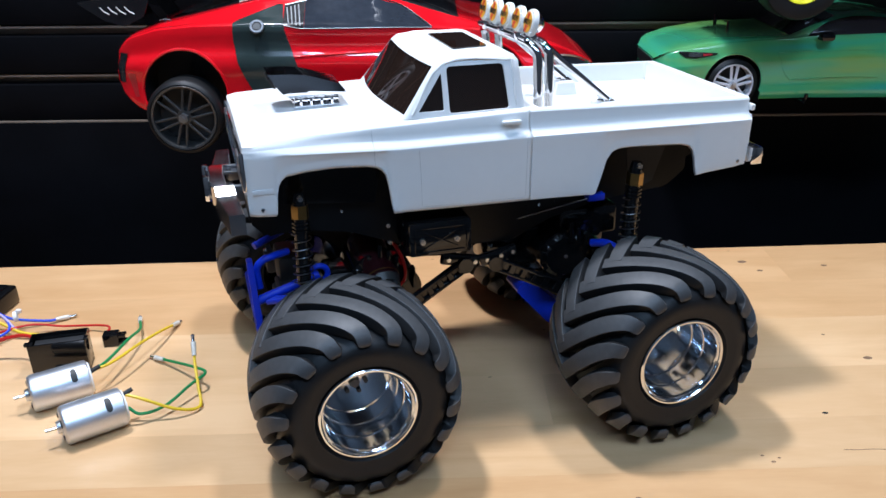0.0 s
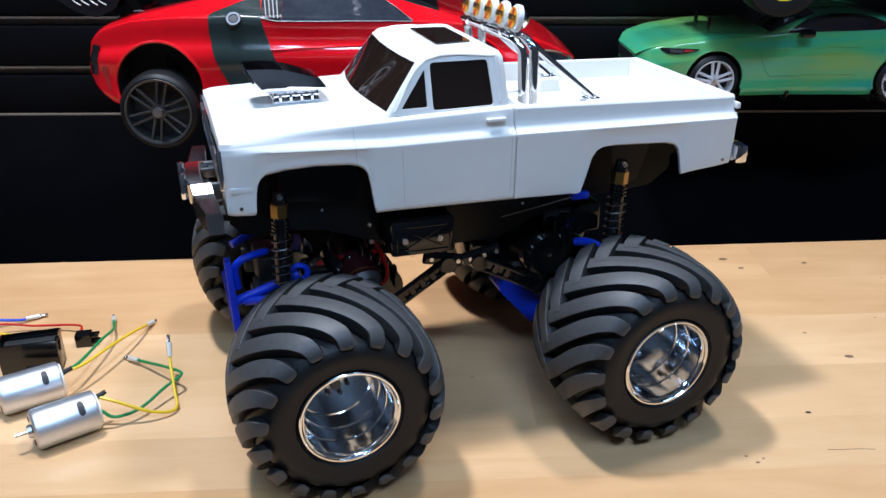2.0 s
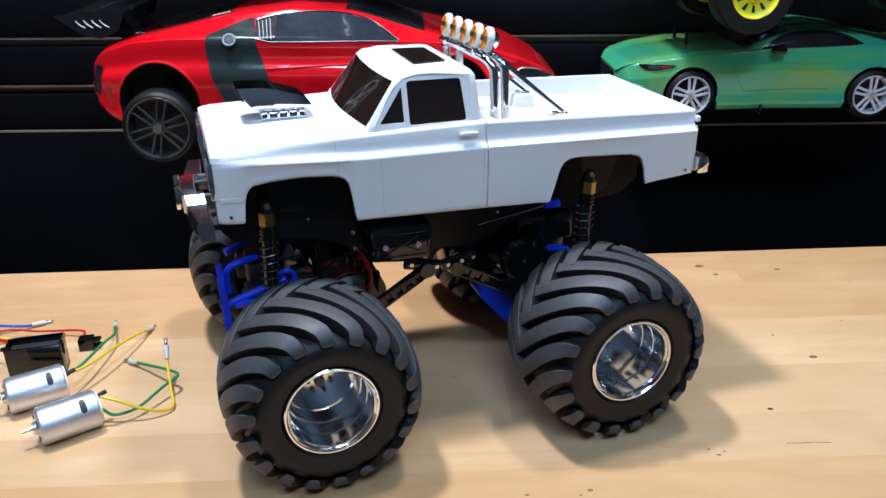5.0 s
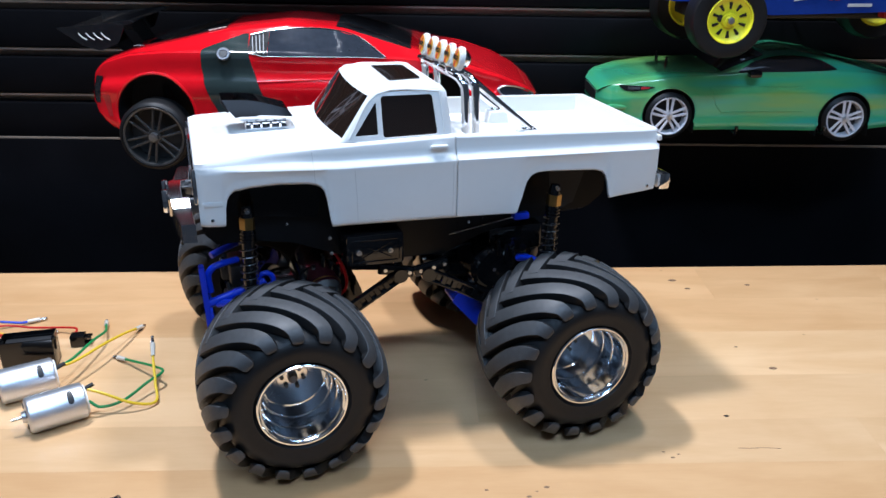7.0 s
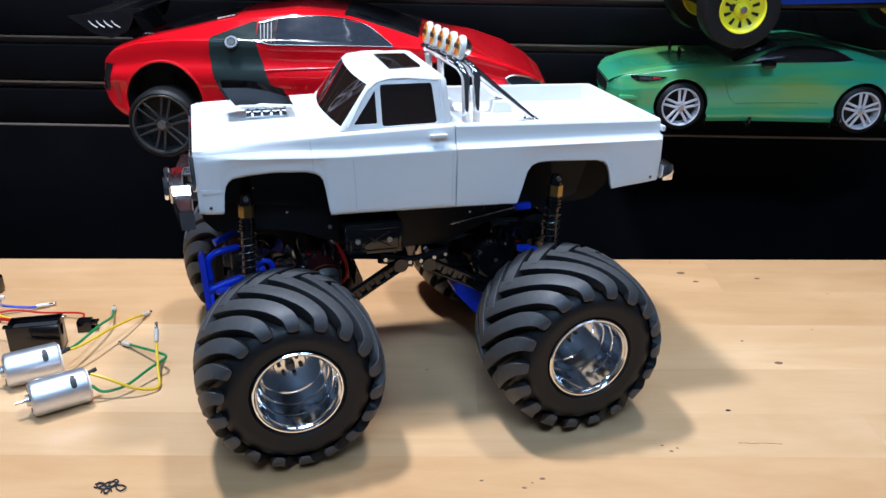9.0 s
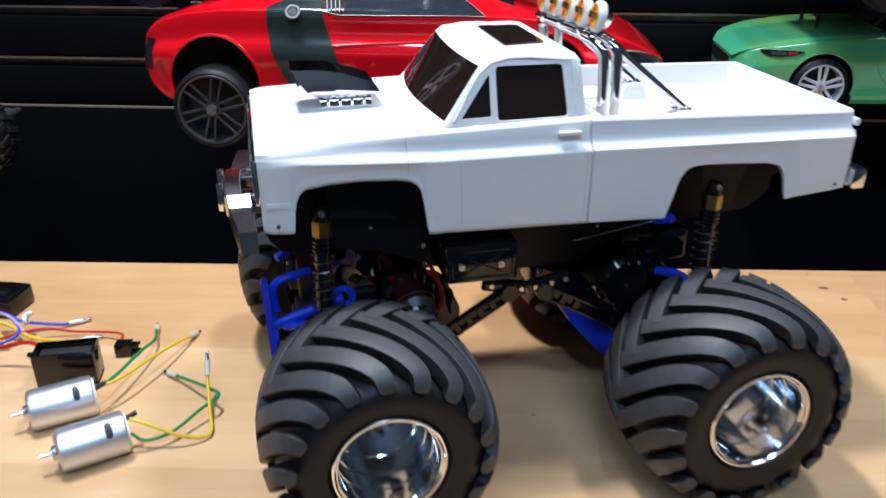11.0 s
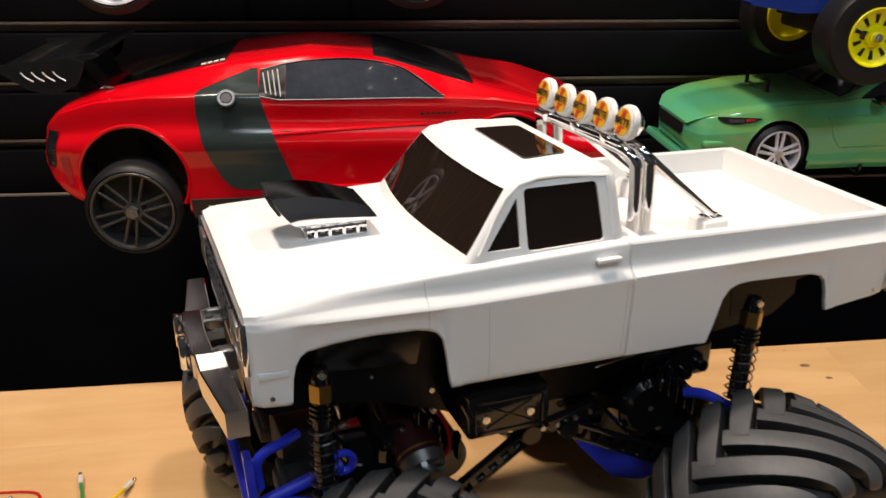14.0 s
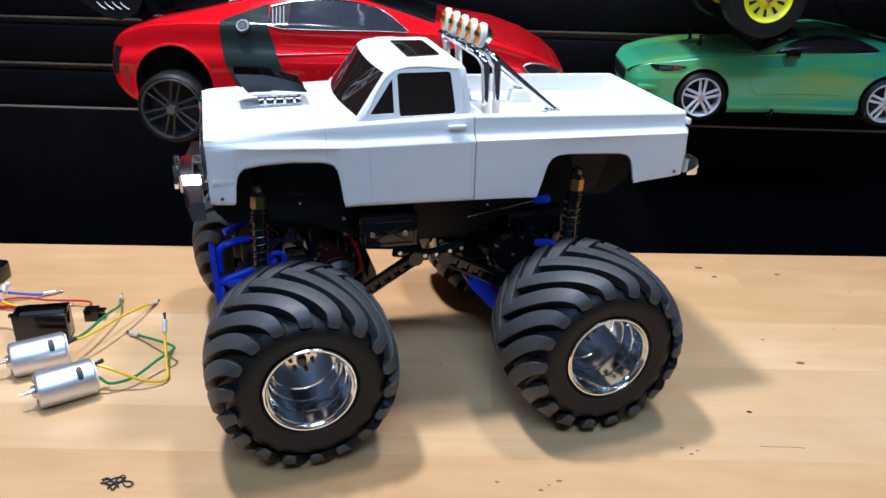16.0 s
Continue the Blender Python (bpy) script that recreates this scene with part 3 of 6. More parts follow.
# panel gaps of the doors and fenders
for s in (-1, 1):
    for pts in ([(-0.067, 0.222), (-0.0675, 0.25), (-0.0685, 0.274)], [(0.0275, 0.2215), (0.0278, 0.255), (0.0278, 0.28)], [(-0.066, 0.2222), (-0.02, 0.2214), (0.027, 0.2208)], [(-0.106, 0.2635), (-0.1065, 0.278), (-0.107, 0.2945)]):
        bm = bmesh.new()

        def flank(x, z):
            sec = side_section(x)
            return interp(z, [q[1] for q in sec], [q[0] for q in sec])

        fine = [(interp(k / 16, np.linspace(0, 1, len(pts)), [q[0] for q in pts]), interp(k / 16, np.linspace(0, 1, len(pts)), [q[1] for q in pts])) for k in range(17)]
        tube(bm, [(x, s * (flank(x, z) - 0.0002), z) for x, z in fine], 0.00036, 5, 1)
        part("panel_seam", bm, material("seam_shade", (0.60, 0.59, 0.57), 0.5) if "seam_shade" not in bpy.data.materials else bpy.data.materials["seam_shade"], truck)
    bm = bmesh.new()
    box(bm, (-0.2005, s * 0.0945, 0.2512), (0.0175, 0.0016, 0.0048), 0.0005)
    part("side_marker", bm, WHITE, truck)
    bm = bmesh.new()
    screw(bm, (-0.2022, s * 0.0935, 0.2355), (0, s, 0), 0.0019)
    part("body_screw", bm, SCREW, truck)
    bm = bmesh.new()
    screw(bm, (0.2375, s * 0.0938, 0.2335), (0, s, 0), 0.0019)
    part("body_screw", bm, SCREW, truck)
bm = bmesh.new()
rod(bm, (-0.1436, -0.057, 0.2935), (-0.1436, -0.057, 0.2962), 0.0021, 0.0019, 14)
part("hood_peg_hole", bm, STRIP, truck)

# grille and headlights
bm = bmesh.new()
box(bm, (-0.2140, 0, 0.2685), (0.003, 0.176, 0.028), 0.001)
part("grille_frame", bm, CHROME, truck, "chrome grille surround")
bm = bmesh.new()
box(bm, (-0.2158, 0, 0.2685), (0.0015, 0.112, 0.023), 0.0003)
part("grille", bm, INK, truck, "black grille")
for k in range(9):
    bm = bmesh.new()
    box(bm, (-0.2166, -0.052 + 0.013 * k, 0.2685), (0.0012, 0.0016, 0.023))
    part("grille_bar", bm, CHROME, truck)
for k in range(4):
    bm = bmesh.new()
    box(bm, (-0.2168, 0, 0.2595 + 0.006 * k), (0.0012, 0.112, 0.0011))
    part("grille_bar", bm, CHROME, truck)
for s in (-1, 1):
    for z in (0.2625, 0.2755):
        bm = bmesh.new()
        box(bm, (-0.2162, s * 0.0715, z), (0.0022, 0.024, 0.0098), 0.0008)
        part("headlight", bm, STEEL, truck, "rectangular clear headlight")
    bm = bmesh.new()
    box(bm, (-0.2145, s * 0.0915, 0.2685), (0.004, 0.0035, 0.034), 0.0012)
    part("headlight_trim", bm, CHROME, truck)

# front bumper
bm = bmesh.new()
half = [(-0.2242, -0.1005, 0.2270, 0.0066), (-0.2318, -0.0450, 0.2245, 0.0120), (-0.2328, -0.0350, 0.2302, 0.0120), (-0.2345, -0.0320, 0.2304, 0.0075), (-0.2352, 0, 0.2304, 0.0070)]
path = half + [(x, -y * 0.90, z - 0.001, d) for x, y, z, d in reversed(half[:-1])]
rows = []
for x, y, z, d in path:
    rows.append([bm.verts.new((x + dx, y, z + dz)) for dx, dz in ((-0.0062, -0.0084), (-0.0052, -0.0090), (d, -0.0090), (d, 0.0084), (d - 0.0008, 0.0090), (-0.0052, 0.0090), (-0.0062, 0.0082))])
for a, b in zip(rows, rows[1:]):
    for k in range(7):
        bm.faces.new((a[k], a[(k + 1) % 7], b[(k + 1) % 7], b[k]))
bm.faces.new(rows[0])
bm.faces.new(rows[-1])
bumper = part("front_bumper", bm, BUMPER, truck, "chrome front bumper", angle=20)
for y in (-0.016, 0.016):
    bm = bmesh.new()
    box(bm, (-0.2440, y, 0.2320), (0.006, 0.006, 0.024), 0.0015)
    part("bumper_guard", bm, CHROME, bumper)
    bm = bmesh.new()
    box(bm, (-0.2200, y * 1.5, 0.2330), (0.022, 0.010, 0.003), 0.001)
    box(bm, (-0.2180, y * 1.9, 0.2300), (0.012, 0.006, 0.016), 0.002)
    screw(bm, (-0.2225, y * 1.5, 0.2352), (0, 0, 1), 0.003)
    part("bumper_bracket", bm, ALLOY, bumper)
bm = bmesh.new()
box(bm, (0.2555, 0, 0.2375), (0.012, 0.196, 0.017), 0.002)
box(bm, (0.2565, 0, 0.2375), (0.0135, 0.192, 0.004), 0.001)
part("rear_bumper", bm, CHROME, truck, "chrome rear bumper")

# chrome blower and air scoop
bm = bmesh.new()
BX = -0.1395
box(bm, (BX, 0, 0.2990), (0.040, 0.034, 0.006), 0.0008)
box(bm, (BX, 0, 0.3045), (0.037, 0.027, 0.008), 0.0010)
for s in (-1, 1):
    for dz in (0.3010, 0.3062):
        rod(bm, (BX - 0.0195, s * 0.0165, dz), (BX + 0.0195, s * 0.0165, dz), 0.0022, 0.0022, 12)
        for k in range(5):
            rod(bm, (BX - 0.0195 + 0.0090 * k, s * 0.0165, dz), (BX - 0.0170 + 0.0090 * k, s * 0.0165, dz), 0.0028, 0.0028, 12)
    for k in range(4):
        box(bm, (BX - 0.0140 + 0.0092 * k, s * 0.0172, 0.3036), (0.0024, 0.0030, 0.0060), 0.0004)
part("blower", bm, CHROME, truck, "chrome blower housing", angle=28)
bm = bmesh.new()
levels = [0.0, 0.12, 0.3, 0.6, 1.0]
rings = []
for f in levels:
    x0 = interp(f, [0, 0.12, 0.3, 0.6, 0.85, 1], [-0.162, -0.1670, -0.1705, -0.1755, -0.1792, -0.1800])
    x1 = interp(f, [0, 0.4, 1], [-0.1140, -0.1130, -0.1180])
    hw = interp(f, [0, 0.12, 0.3, 1], [0.0185, 0.0203, 0.0207, 0.0180])
    side = [(x0 + (x1 - x0) * k / 8, -hw) for k in range(9)]
    loop = side + [(x, -y) for x, y in reversed(side)]
    rings.append([bm.verts.new((x, y, 0.3085 + f * interp((x + 0.18) / 0.066, [0, 0.3, 0.5, 0.8, 1], [0.0218, 0.0210, 0.0192, 0.0130, 0.0085]))) for x, y in loop])
for a, b in zip(rings, rings[1:]):
    for k in range(len(a)):
        j = (k + 1) % len(a)
        bm.faces.new((a[k], a[j], b[j], b[k]))
for k in range(8):
    for row in (rings[0], rings[-1]):
        bm.faces.new((row[k], row[k + 1], row[16 - k], row[17 - k]))
part("scoop", bm, CHROME, truck, "chrome hood air scoop", angle=18)
bm = bmesh.new()
box(bm, (-0.1772, 0, 0.3215), (0.002, 0.030, 0.010), rot=pose(0, 0, 0, 0, -31, 0))
part("scoop_mouth", bm, INK, truck)

# roll bar, braces and light bar
for k, x in enumerate((0.0520, 0.0640)):
    for s in (-1, 1):
        bm = bmesh.new()
        yy = 0.0600 - 0.003 * k
        tube(bm, [(x + 0.001, s * yy, 0.282), (x + 0.001, s * yy, 0.30), (x, s * yy, 0.335), (x - 0.002, s * (yy - 0.001), 0.3425), (x - 0.004, s * (yy - 0.008), 0.3475), (x - 0.006, s * (yy - 0.03), 0.3495), (x - 0.006, 0, 0.3495)], 0.0041, 14, 6)
        part("roll_bar_pipe", bm, CHROME, truck, "bent chrome roll-bar pipe")
for s in (-1, 1):
    bm = bmesh.new()
    tube(bm, [(0.062, s * 0.0500, 0.344), (0.092, s * 0.0485, 0.318), (0.1245, s * 0.0465, 0.2905)], 0.0036, 12, 4)
    part("brace", bm, CHROME, truck, "slanted chrome brace")
    bm = bmesh.new()
    prism(bm, [(-0.0135, 0.2715), (0.0135, 0.2715), (0.0100, 0.2885), (-0.0095, 0.2885)], -0.009, 0.009, lambda a, b, d: Vector((0.1230 + a, s * 0.0465 + d, b)))
    bmesh.ops.bevel(bm, geom=list(bm.edges), offset=0.0008, segments=1, affect="EDGES")
    part("brace_foot", bm, WHITE, truck, "white brace pedestal")
    bm = bmesh.new()
    box(bm, (0.1245, s * 0.0465, 0.2893), (0.014, 0.010, 0.002), 0.0005)
    screw(bm, (0.1285, s * 0.0465, 0.2905), (0, 0, 1), 0.0022)
    part("foot_plate", bm, CHROME, truck)
    bm = bmesh.new()
    box(bm, (0.0590, s * 0.0590, 0.2795), (0.026, 0.013, 0.006), 0.001)
    box(bm, (0.0590, s * 0.0590, 0.2845), (0.024, 0.012, 0.010), 0.0015)
    part("roll_bar_base", bm, WHITE, truck)
bm = bmesh.new()
for x, z in ((0.0475, 0.3515), (0.0535, 0.3540)):
    rod(bm, (x, -0.0500, z), (x, 0.0500, z), 0.0027, 0.0027, 12)
for y in (-0.035, 0.0, 0.035):
    box(bm, (0.0505, y, 0.3520), (0.013, 0.006, 0.0085), 0.001)
part("light_bar", bm, CHROME, truck, "chrome light bar")
lampdir = pose(0, 0, 0, 0, 12, 0)
for k in range(5):
    y = -0.0480 + 0.0236 * k
    base = Matrix.Translation((0.0520, y, 0.3655)) @ lampdir @ pose(0, 0, 0, 0, 0, -90) @ Matrix.Scale(0.93, 4)
    # local y axis points to the truck's front
    bm = bmesh.new()
    revolve(bm, [(0.0005, -0.0125), (0.005, -0.0118), (0.009, -0.008), (0.0112, -0.002), (0.0118, 0.001), (0.0118, 0.002)], 24, pose(0, 0, 0, 0, 0, 180))
    rod(bm, (0, 0, -0.0120), (0, 0, -0.0165), 0.0022, 0.0026, 8)
    lamp = part("roof_lamp", bm, CHROME, truck, "chrome spotlight with a printed cover", m=base)
    bm = bmesh.new()
    revolve(bm, [(0.0124, -0.0035), (0.0128, -0.001), (0.0124, 0.0012), (0.0108, 0.0024), (0.0, 0.0028)], 28, pose(0, 0, 0, 0, 0, 180))
    part("cover", bm, COVERWHITE, lamp, "white plastic cover")
    bm = bmesh.new()
    revolve(bm, [(0.0098, -0.0031), (0.0098, -0.0034), (0.0, -0.0036)], 28)
    part("decal", bm, AMBER, lamp, "amber round decal")
    bm = bmesh.new()
    for dx in (-0.0014, 0.0014):
        box(bm, (dx, -0.0037, 0.0055), (0.0017, 0.0004, 0.0070), rot=pose(0, 0, 0, 0, 20, 0))
        box(bm, (dx - 0.0015, -0.0037, -0.0058), (0.0017, 0.0004, 0.0062), rot=pose(0, 0, 0, 0, 20, 0))
    box(bm, (0.0015, -0.0037, -0.0034), (0.0055, 0.0004, 0.0012))
    part("stripes", bm, STRIPE, lamp, "red slanted stripes")
    cu = bpy.data.curves.new("lettering", "FONT")
    cu.body, cu.size, cu.align_x, cu.align_y, cu.extrude = "BRITE", 0.0074, "CENTER", "CENTER", 0.0002
    tmp = new("lettering_source", cu)
    bpy.context.view_layer.update()
    me = bpy.data.meshes.new_from_object(tmp.evaluated_get(bpy.context.evaluated_depsgraph_get()))
    bpy.data.objects.remove(tmp)
    me.materials.append(INK)
    lt = new("lettering", me)
    lt.parent = lamp
    lt.matrix_basis = pose(0, -0.0040, 0.0002, 90, 0, 0)


# wheels
def tyre_mesh():
    """The smooth carcass of a balloon tyre."""
    bm = bmesh.new()
    w = 0.0525
    half = [(0.0400, w - 0.010), (0.0425, w - 0.004), (0.0440, w - 0.0012), (0.0450, w + 0.0006), (0.0470, w + 0.0004), (0.0530, w + 0.0020), (0.0590, w + 0.0022), (0.0632, w + 0.0008), (0.0672, w - 0.0022), (0.0704, w - 0.0075), (0.0734, w - 0.0160), (0.0776, w - 0.033), (0.0796, 0)]
    prof = half + [(r, -h) for r, h in reversed(half[:-1])]
    revolve(bm, prof, 72)
    return bm


def lug_mesh(s):
    """One curved tread lug on side s: from the middle of the tread, round the shoulder, to a rounded tongue on the side wall."""
    ctl_h = [-0.0040, 0.006, 0.018, 0.029, 0.038, 0.0450, 0.0498, 0.0530, 0.0552, 0.0564, 0.0570, 0.0572, 0.0570, 0.0564]
    ctl_r = [0.0892, 0.0892, 0.0884, 0.0870, 0.0850, 0.0828, 0.0806, 0.0780, 0.0750, 0.0724, 0.0702, 0.0684, 0.0670, 0.0660]
    ctl_l = [0.640, 0.535, 0.400, 0.268, 0.160, 0.088, 0.040, 0.014, 0.002, -0.004, -0.008, -0.010, -0.012, -0.012]
    ctl_w = [0.0062, 0.0067, 0.0071, 0.0073, 0.0072, 0.0070, 0.0067, 0.0064, 0.0062, 0.0060, 0.0058, 0.0054, 0.0046, 0.0026]
    ctl_d = [0.0100, 0.0100, 0.0100, 0.0100, 0.0098, 0.0094, 0.0088, 0.0078, 0.0068, 0.0058, 0.0050, 0.0042, 0.0036, 0.0030]
    if s < 0:  # the outer row reaches past the middle of the tread, the inner row stops short of it
        ctl_h[:2], ctl_r[:2], ctl_l[:2] = [-0.0160, -0.004], [0.0886, 0.0892], [0.770, 0.640]
    else:
        ctl_h[:2], ctl_r[:2], ctl_l[:2] = [0.0090, 0.0130], [0.0891, 0.0888], [0.500, 0.455]
    n = len(ctl_h)
    u = np.linspace(0, n - 1, 2 * n - 1)
    run_h, run_r, run_l, run_w, run_d = ([float(v) for v in np.interp(u, range(n), c)] for c in (ctl_h, ctl_r, ctl_l, ctl_w, ctl_d))
    for arr in (run_h, run_r, run_l, run_w):  # ease the corners between the stations
        src = list(arr)
        for i in range(1, len(arr) - 1):
            arr[i] = 0.25 * src[i - 1] + 0.5 * src[i] + 0.25 * src[i + 1]
    last = len(run_h) - 1
    bm = bmesh.new()
    rings = []
    for i in range(last + 1):
        h, rt, lead, wide, depth = run_h[i], run_r[i], run_l[i], run_w[i], run_d[i]
        i0, i1 = max(i - 1, 0), min(i + 1, last)
        dh, dr = run_h[i1] - run_h[i0], run_r[i1] - run_r[i0]
        along = math.hypot(dh, dr)
        nh, nr = -dr / along, dh / along
        spin = (run_l[i1] - run_l[i0]) * rt
        whole = math.hypot(spin, along)
        ca, cs = along / whole, spin / whole
        ring = []
        for side, dep, widen in ((-1, depth, 1.16), (-1, 0.0006, 1.01), (-0.97, 0.0001, 1.0), (-0.9, 0.0, 1.0), (0.9, 0.0, 1.0), (0.97, 0.0001, 1.0), (1, 0.0006, 1.01), (1, depth, 1.16)):
            off = side * wide * widen
            ang = lead + ca * off / rt
            hh = h - cs * off * dh / along - nh * dep
            rr = rt - cs * off * dr / along - nr * dep
            ring.append(bm.verts.new((rr * math.cos(ang), s * hh, rr * math.sin(ang))))
        rings.append(ring)
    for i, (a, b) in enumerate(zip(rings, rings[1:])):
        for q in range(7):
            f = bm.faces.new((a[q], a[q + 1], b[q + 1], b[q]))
            # lug flanks get the darker rubber: groove shade painted in
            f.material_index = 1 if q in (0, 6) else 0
    bm.faces.new(rings[0])
    bm.faces.new(rings[-1])
    return bm


def rim_mesh():
    """Deep-dish rim, its open side towards -y."""
    bm = bmesh.new()
    prof = [(0.0418, 0.050), (0.0418, -0.0470), (0.0424, -0.0500), (0.0422, -0.0518), (0.0412, -0.0527), (0.0399, -0.0526), (0.0391, -0.0516), (0.0389, -0.0500), (0.0381, -0.0492), (0.0374, -0.0494), (0.0369, -0.0484), (0.0366, -0.0470), (0.0362, -0.0320), (0.0355, -0.0316), (0.0352, -0.0308), (0.0348, -0.0160), (0.0341, -0.0156), (0.0338, -0.0148), (0.0335, 0.0030), (0.0325, 0.0040), (0.0160, 0.0040), (0.0150, 0.0020), (0.0, 0.0020)]
    revolve(bm, prof, 96)
    return bm


AXLE_SKEW = 0.096  # both axles sit a little askew under the body
LUGS = 18
tyre = None
for x in (-HUB_X, HUB_X):
    for s in (-1, 1):
        place = Matrix.Translation((x + (0.003 if x > 0 else 0.0) - AXLE_SKEW * (s * 0.1340 + 0.187), s * 0.1430, HUB_Z)) @ pose(0, 0, 0, 0, 0, math.degrees(math.atan(AXLE_SKEW))) @ pose(0, 0, 0, 0, 9 if x < 0 else 3, 0)
        if tyre is None:
            # carcass wholly in the dark rubber, so shade between lugs is coloured in
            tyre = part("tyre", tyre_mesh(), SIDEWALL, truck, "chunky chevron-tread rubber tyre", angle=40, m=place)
            t = tyre
            rim = part("rim", rim_mesh(), RIMCHROME, t, "deep-dish chrome rim", angle=5)
            bm = bmesh.new()
            rod(bm, (0, 0.002, 0), (0, -0.004, 0), 0.0050, 0.0045, 6)
            for q in range(6):
                a = q * math.pi / 3
                rod(bm, (0.0105 * math.cos(a), 0.002, 0.0105 * math.sin(a)), (0.0105 * math.cos(a), -0.0012, 0.0105 * math.sin(a)), 0.0022, 0.0020, 8)
            nut = part("hub_nut", bm, GUNRIM, t, "dark hub screws")
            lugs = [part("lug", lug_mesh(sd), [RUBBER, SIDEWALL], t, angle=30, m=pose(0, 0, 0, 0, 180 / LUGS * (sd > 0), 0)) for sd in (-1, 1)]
            for q in range(1, LUGS):
                for sd, lug in zip((-1, 1), lugs):
                    again(lug, pose(0, 0, 0, 0, 360 * (q + 0.5 * (sd > 0)) / LUGS, 0), t)
        else:
            t = again(tyre, place, truck)
            t["label"] = "chunky chevron-tread rubber tyre"
            r2 = again(rim, pose(0, 0, 0, 0, 0, 180 if s > 0 else 0), t)
            r2["label"] = "deep-dish chrome rim"
            again(nut, pose(0, 0, 0, 0, 0, 180 if s > 0 else 0), t)
            for q in range(LUGS):
                for sd, lug in zip((-1, 1), lugs):
                    again(lug, pose(0, 0, 0, 0, 360 * (q + 0.5 * (sd > 0)) / LUGS, 0), t)
# ---- chassis ----
bm = bmesh.new()
TUB = [(-0.212, 0.226), (-0.212, 0.205), (-0.198, 0.190), (-0.165, 0.196), (-0.125, 0.190), (-0.085, 0.172), (-0.060, 0.158), (0.035, 0.158), (0.075, 0.178), (0.12, 0.192), (0.195, 0.196), (0.215, 0.212), (0.215, 0.238), (0.10, 0.262), (-0.10, 0.262)]
prism(bm, TUB, -0.047, 0.047, lambda a, b, d: Vector((a, d, b)))
bmesh.ops.bevel(bm, geom=list(bm.edges), offset=0.0025, segments=2, affect="EDGES")
part("chassis_tub", bm, CHASSIS, truck, "glossy black plastic chassis tub", angle=25)
for s in (-1, 1):
    # inner wheel-well walls and rear cut-outs
    bm = bmesh.new()
    prism(bm, [(-0.20, 0.262), (-0.20, 0.225), (-0.10, 0.215), (-0.09, 0.262)], s * 0.050, s * 0.052, lambda a, b, d: Vector((a, d, b)))
    part("inner_fender", bm, BLACK, truck)
    bm = bmesh.new()
    prism(bm, [(0.145, 0.262), (0.190, 0.250), (0.176, 0.207), (0.160, 0.200), (0.15, 0.206)], s * 0.040, s * 0.052, lambda a, b, d: Vector((a, d, b)))
    part("rear_mount_plate", bm, MATTE, truck)
    bm = bmesh.new()
    prism(bm, [(0.070, 0.268), (0.238, 0.266), (0.236, 0.236), (0.205, 0.226), (0.150, 0.205), (0.075, 0.195)], s * 0.0485, s * 0.0515, lambda a, b, d: Vector((a, d, b)))
    part("inner_fender", bm, CHASSIS, truck)
    # side box with embossed cross
    bm = bmesh.new()
    box(bm, (-0.0500, s * 0.0650, 0.1885), (0.058, 0.050, 0.033), 0.003)
    sb = part("side_box", bm, BLACK, truck, "glossy black side box with an embossed cross")
    bm = bmesh.new()
    for a in (28, -28):
        box(bm, (-0.0500, s * 0.0902, 0.1880), (0.036, 0.0012, 0.0014), 0.0003, rot=pose(0, 0, 0, 0, a, 0))
    for px, pz in ((-0.0500, 0.1995), (-0.0500, 0.1765)):
        box(bm, (px, s * 0.0902, pz), (0.044, 0.0012, 0.0012), 0.0003)
    for px in (-0.0740, -0.0260):
        box(bm, (px, s * 0.0902, 0.1880), (0.0012, 0.0012, 0.022), 0.0003)
    part("embossing", bm, BLACK, sb)
    screws("box_screw", [(px, s * 0.0903, 0.1870) for px in (-0.0668, -0.0352)], (0, s, 0), 0.0034, sb)
    screws("chassis_screw", [(a, s * 0.0476, b) for a, b in ((-0.0880, 0.1890), (-0.0870, 0.1720), (-0.032, 0.2095), (-0.020, 0.155), (0.012, 0.155))], (0, s, 0), 0.0026, truck)
    screws("chassis_screw", [(a, s * 0.0474, b) for a, b in ((-0.13, 0.2085), (0.04, 0.20), (0.06, 0.193))], (0, s, 0), 0.0018, truck)
    # link arms to both axles
    for e, (cx, cz) in ((-1, (-0.018, 0.1440)), (1, (0.012, 0.1420))):
        a, b = Vector((cx, s * 0.0580, cz)), Vector((e * 0.112, s * 0.0720, 0.0930))
        d = (b - a)
        bm = bmesh.new()
        q = d.to_track_quat("X", "Z").to_matrix().to_4x4()
        for off in (-0.006, 0.006):
            box(bm, (a + b) / 2 + Vector((0, 0, off)), (d.length, 0.006, 0.0030), 0.0006, rot=q)
        box(bm, (a + b) / 2 + Vector((0, s * -0.0015, 0)), (d.length, 0.0022, 0.012), rot=q)
        for k in range(9):
            box(bm, a + d * (0.06 + 0.11 * k), (0.0065, 0.0050, 0.012), 0.0008, rot=q, seg=1)
        rod(bm, a - Vector((0, 0.005, 0)), a + Vector((0, 0.005, 0)), 0.0075, 0.0075, 14)
        part("link_arm", bm, BLACK, truck, "black ladder-shaped link arm")
        bm = bmesh.new()
        box(bm, (cx * 1.0 + e * 0.004, s * 0.0560, 0.1490), (0.038, 0.006, 0.012), 0.0015, rot=pose(0, 0, 0, 0, -e * 12, 0))
        part("link_bracket", bm, BLACK, truck)
        screws("bracket_screw", [(cx + e * 0.004 + px, s * 0.0595, 0.1490 + e * px * 0.2) for px in (-0.012, 0.002, 0.014)], (0, s, 0), 0.0026, truck)
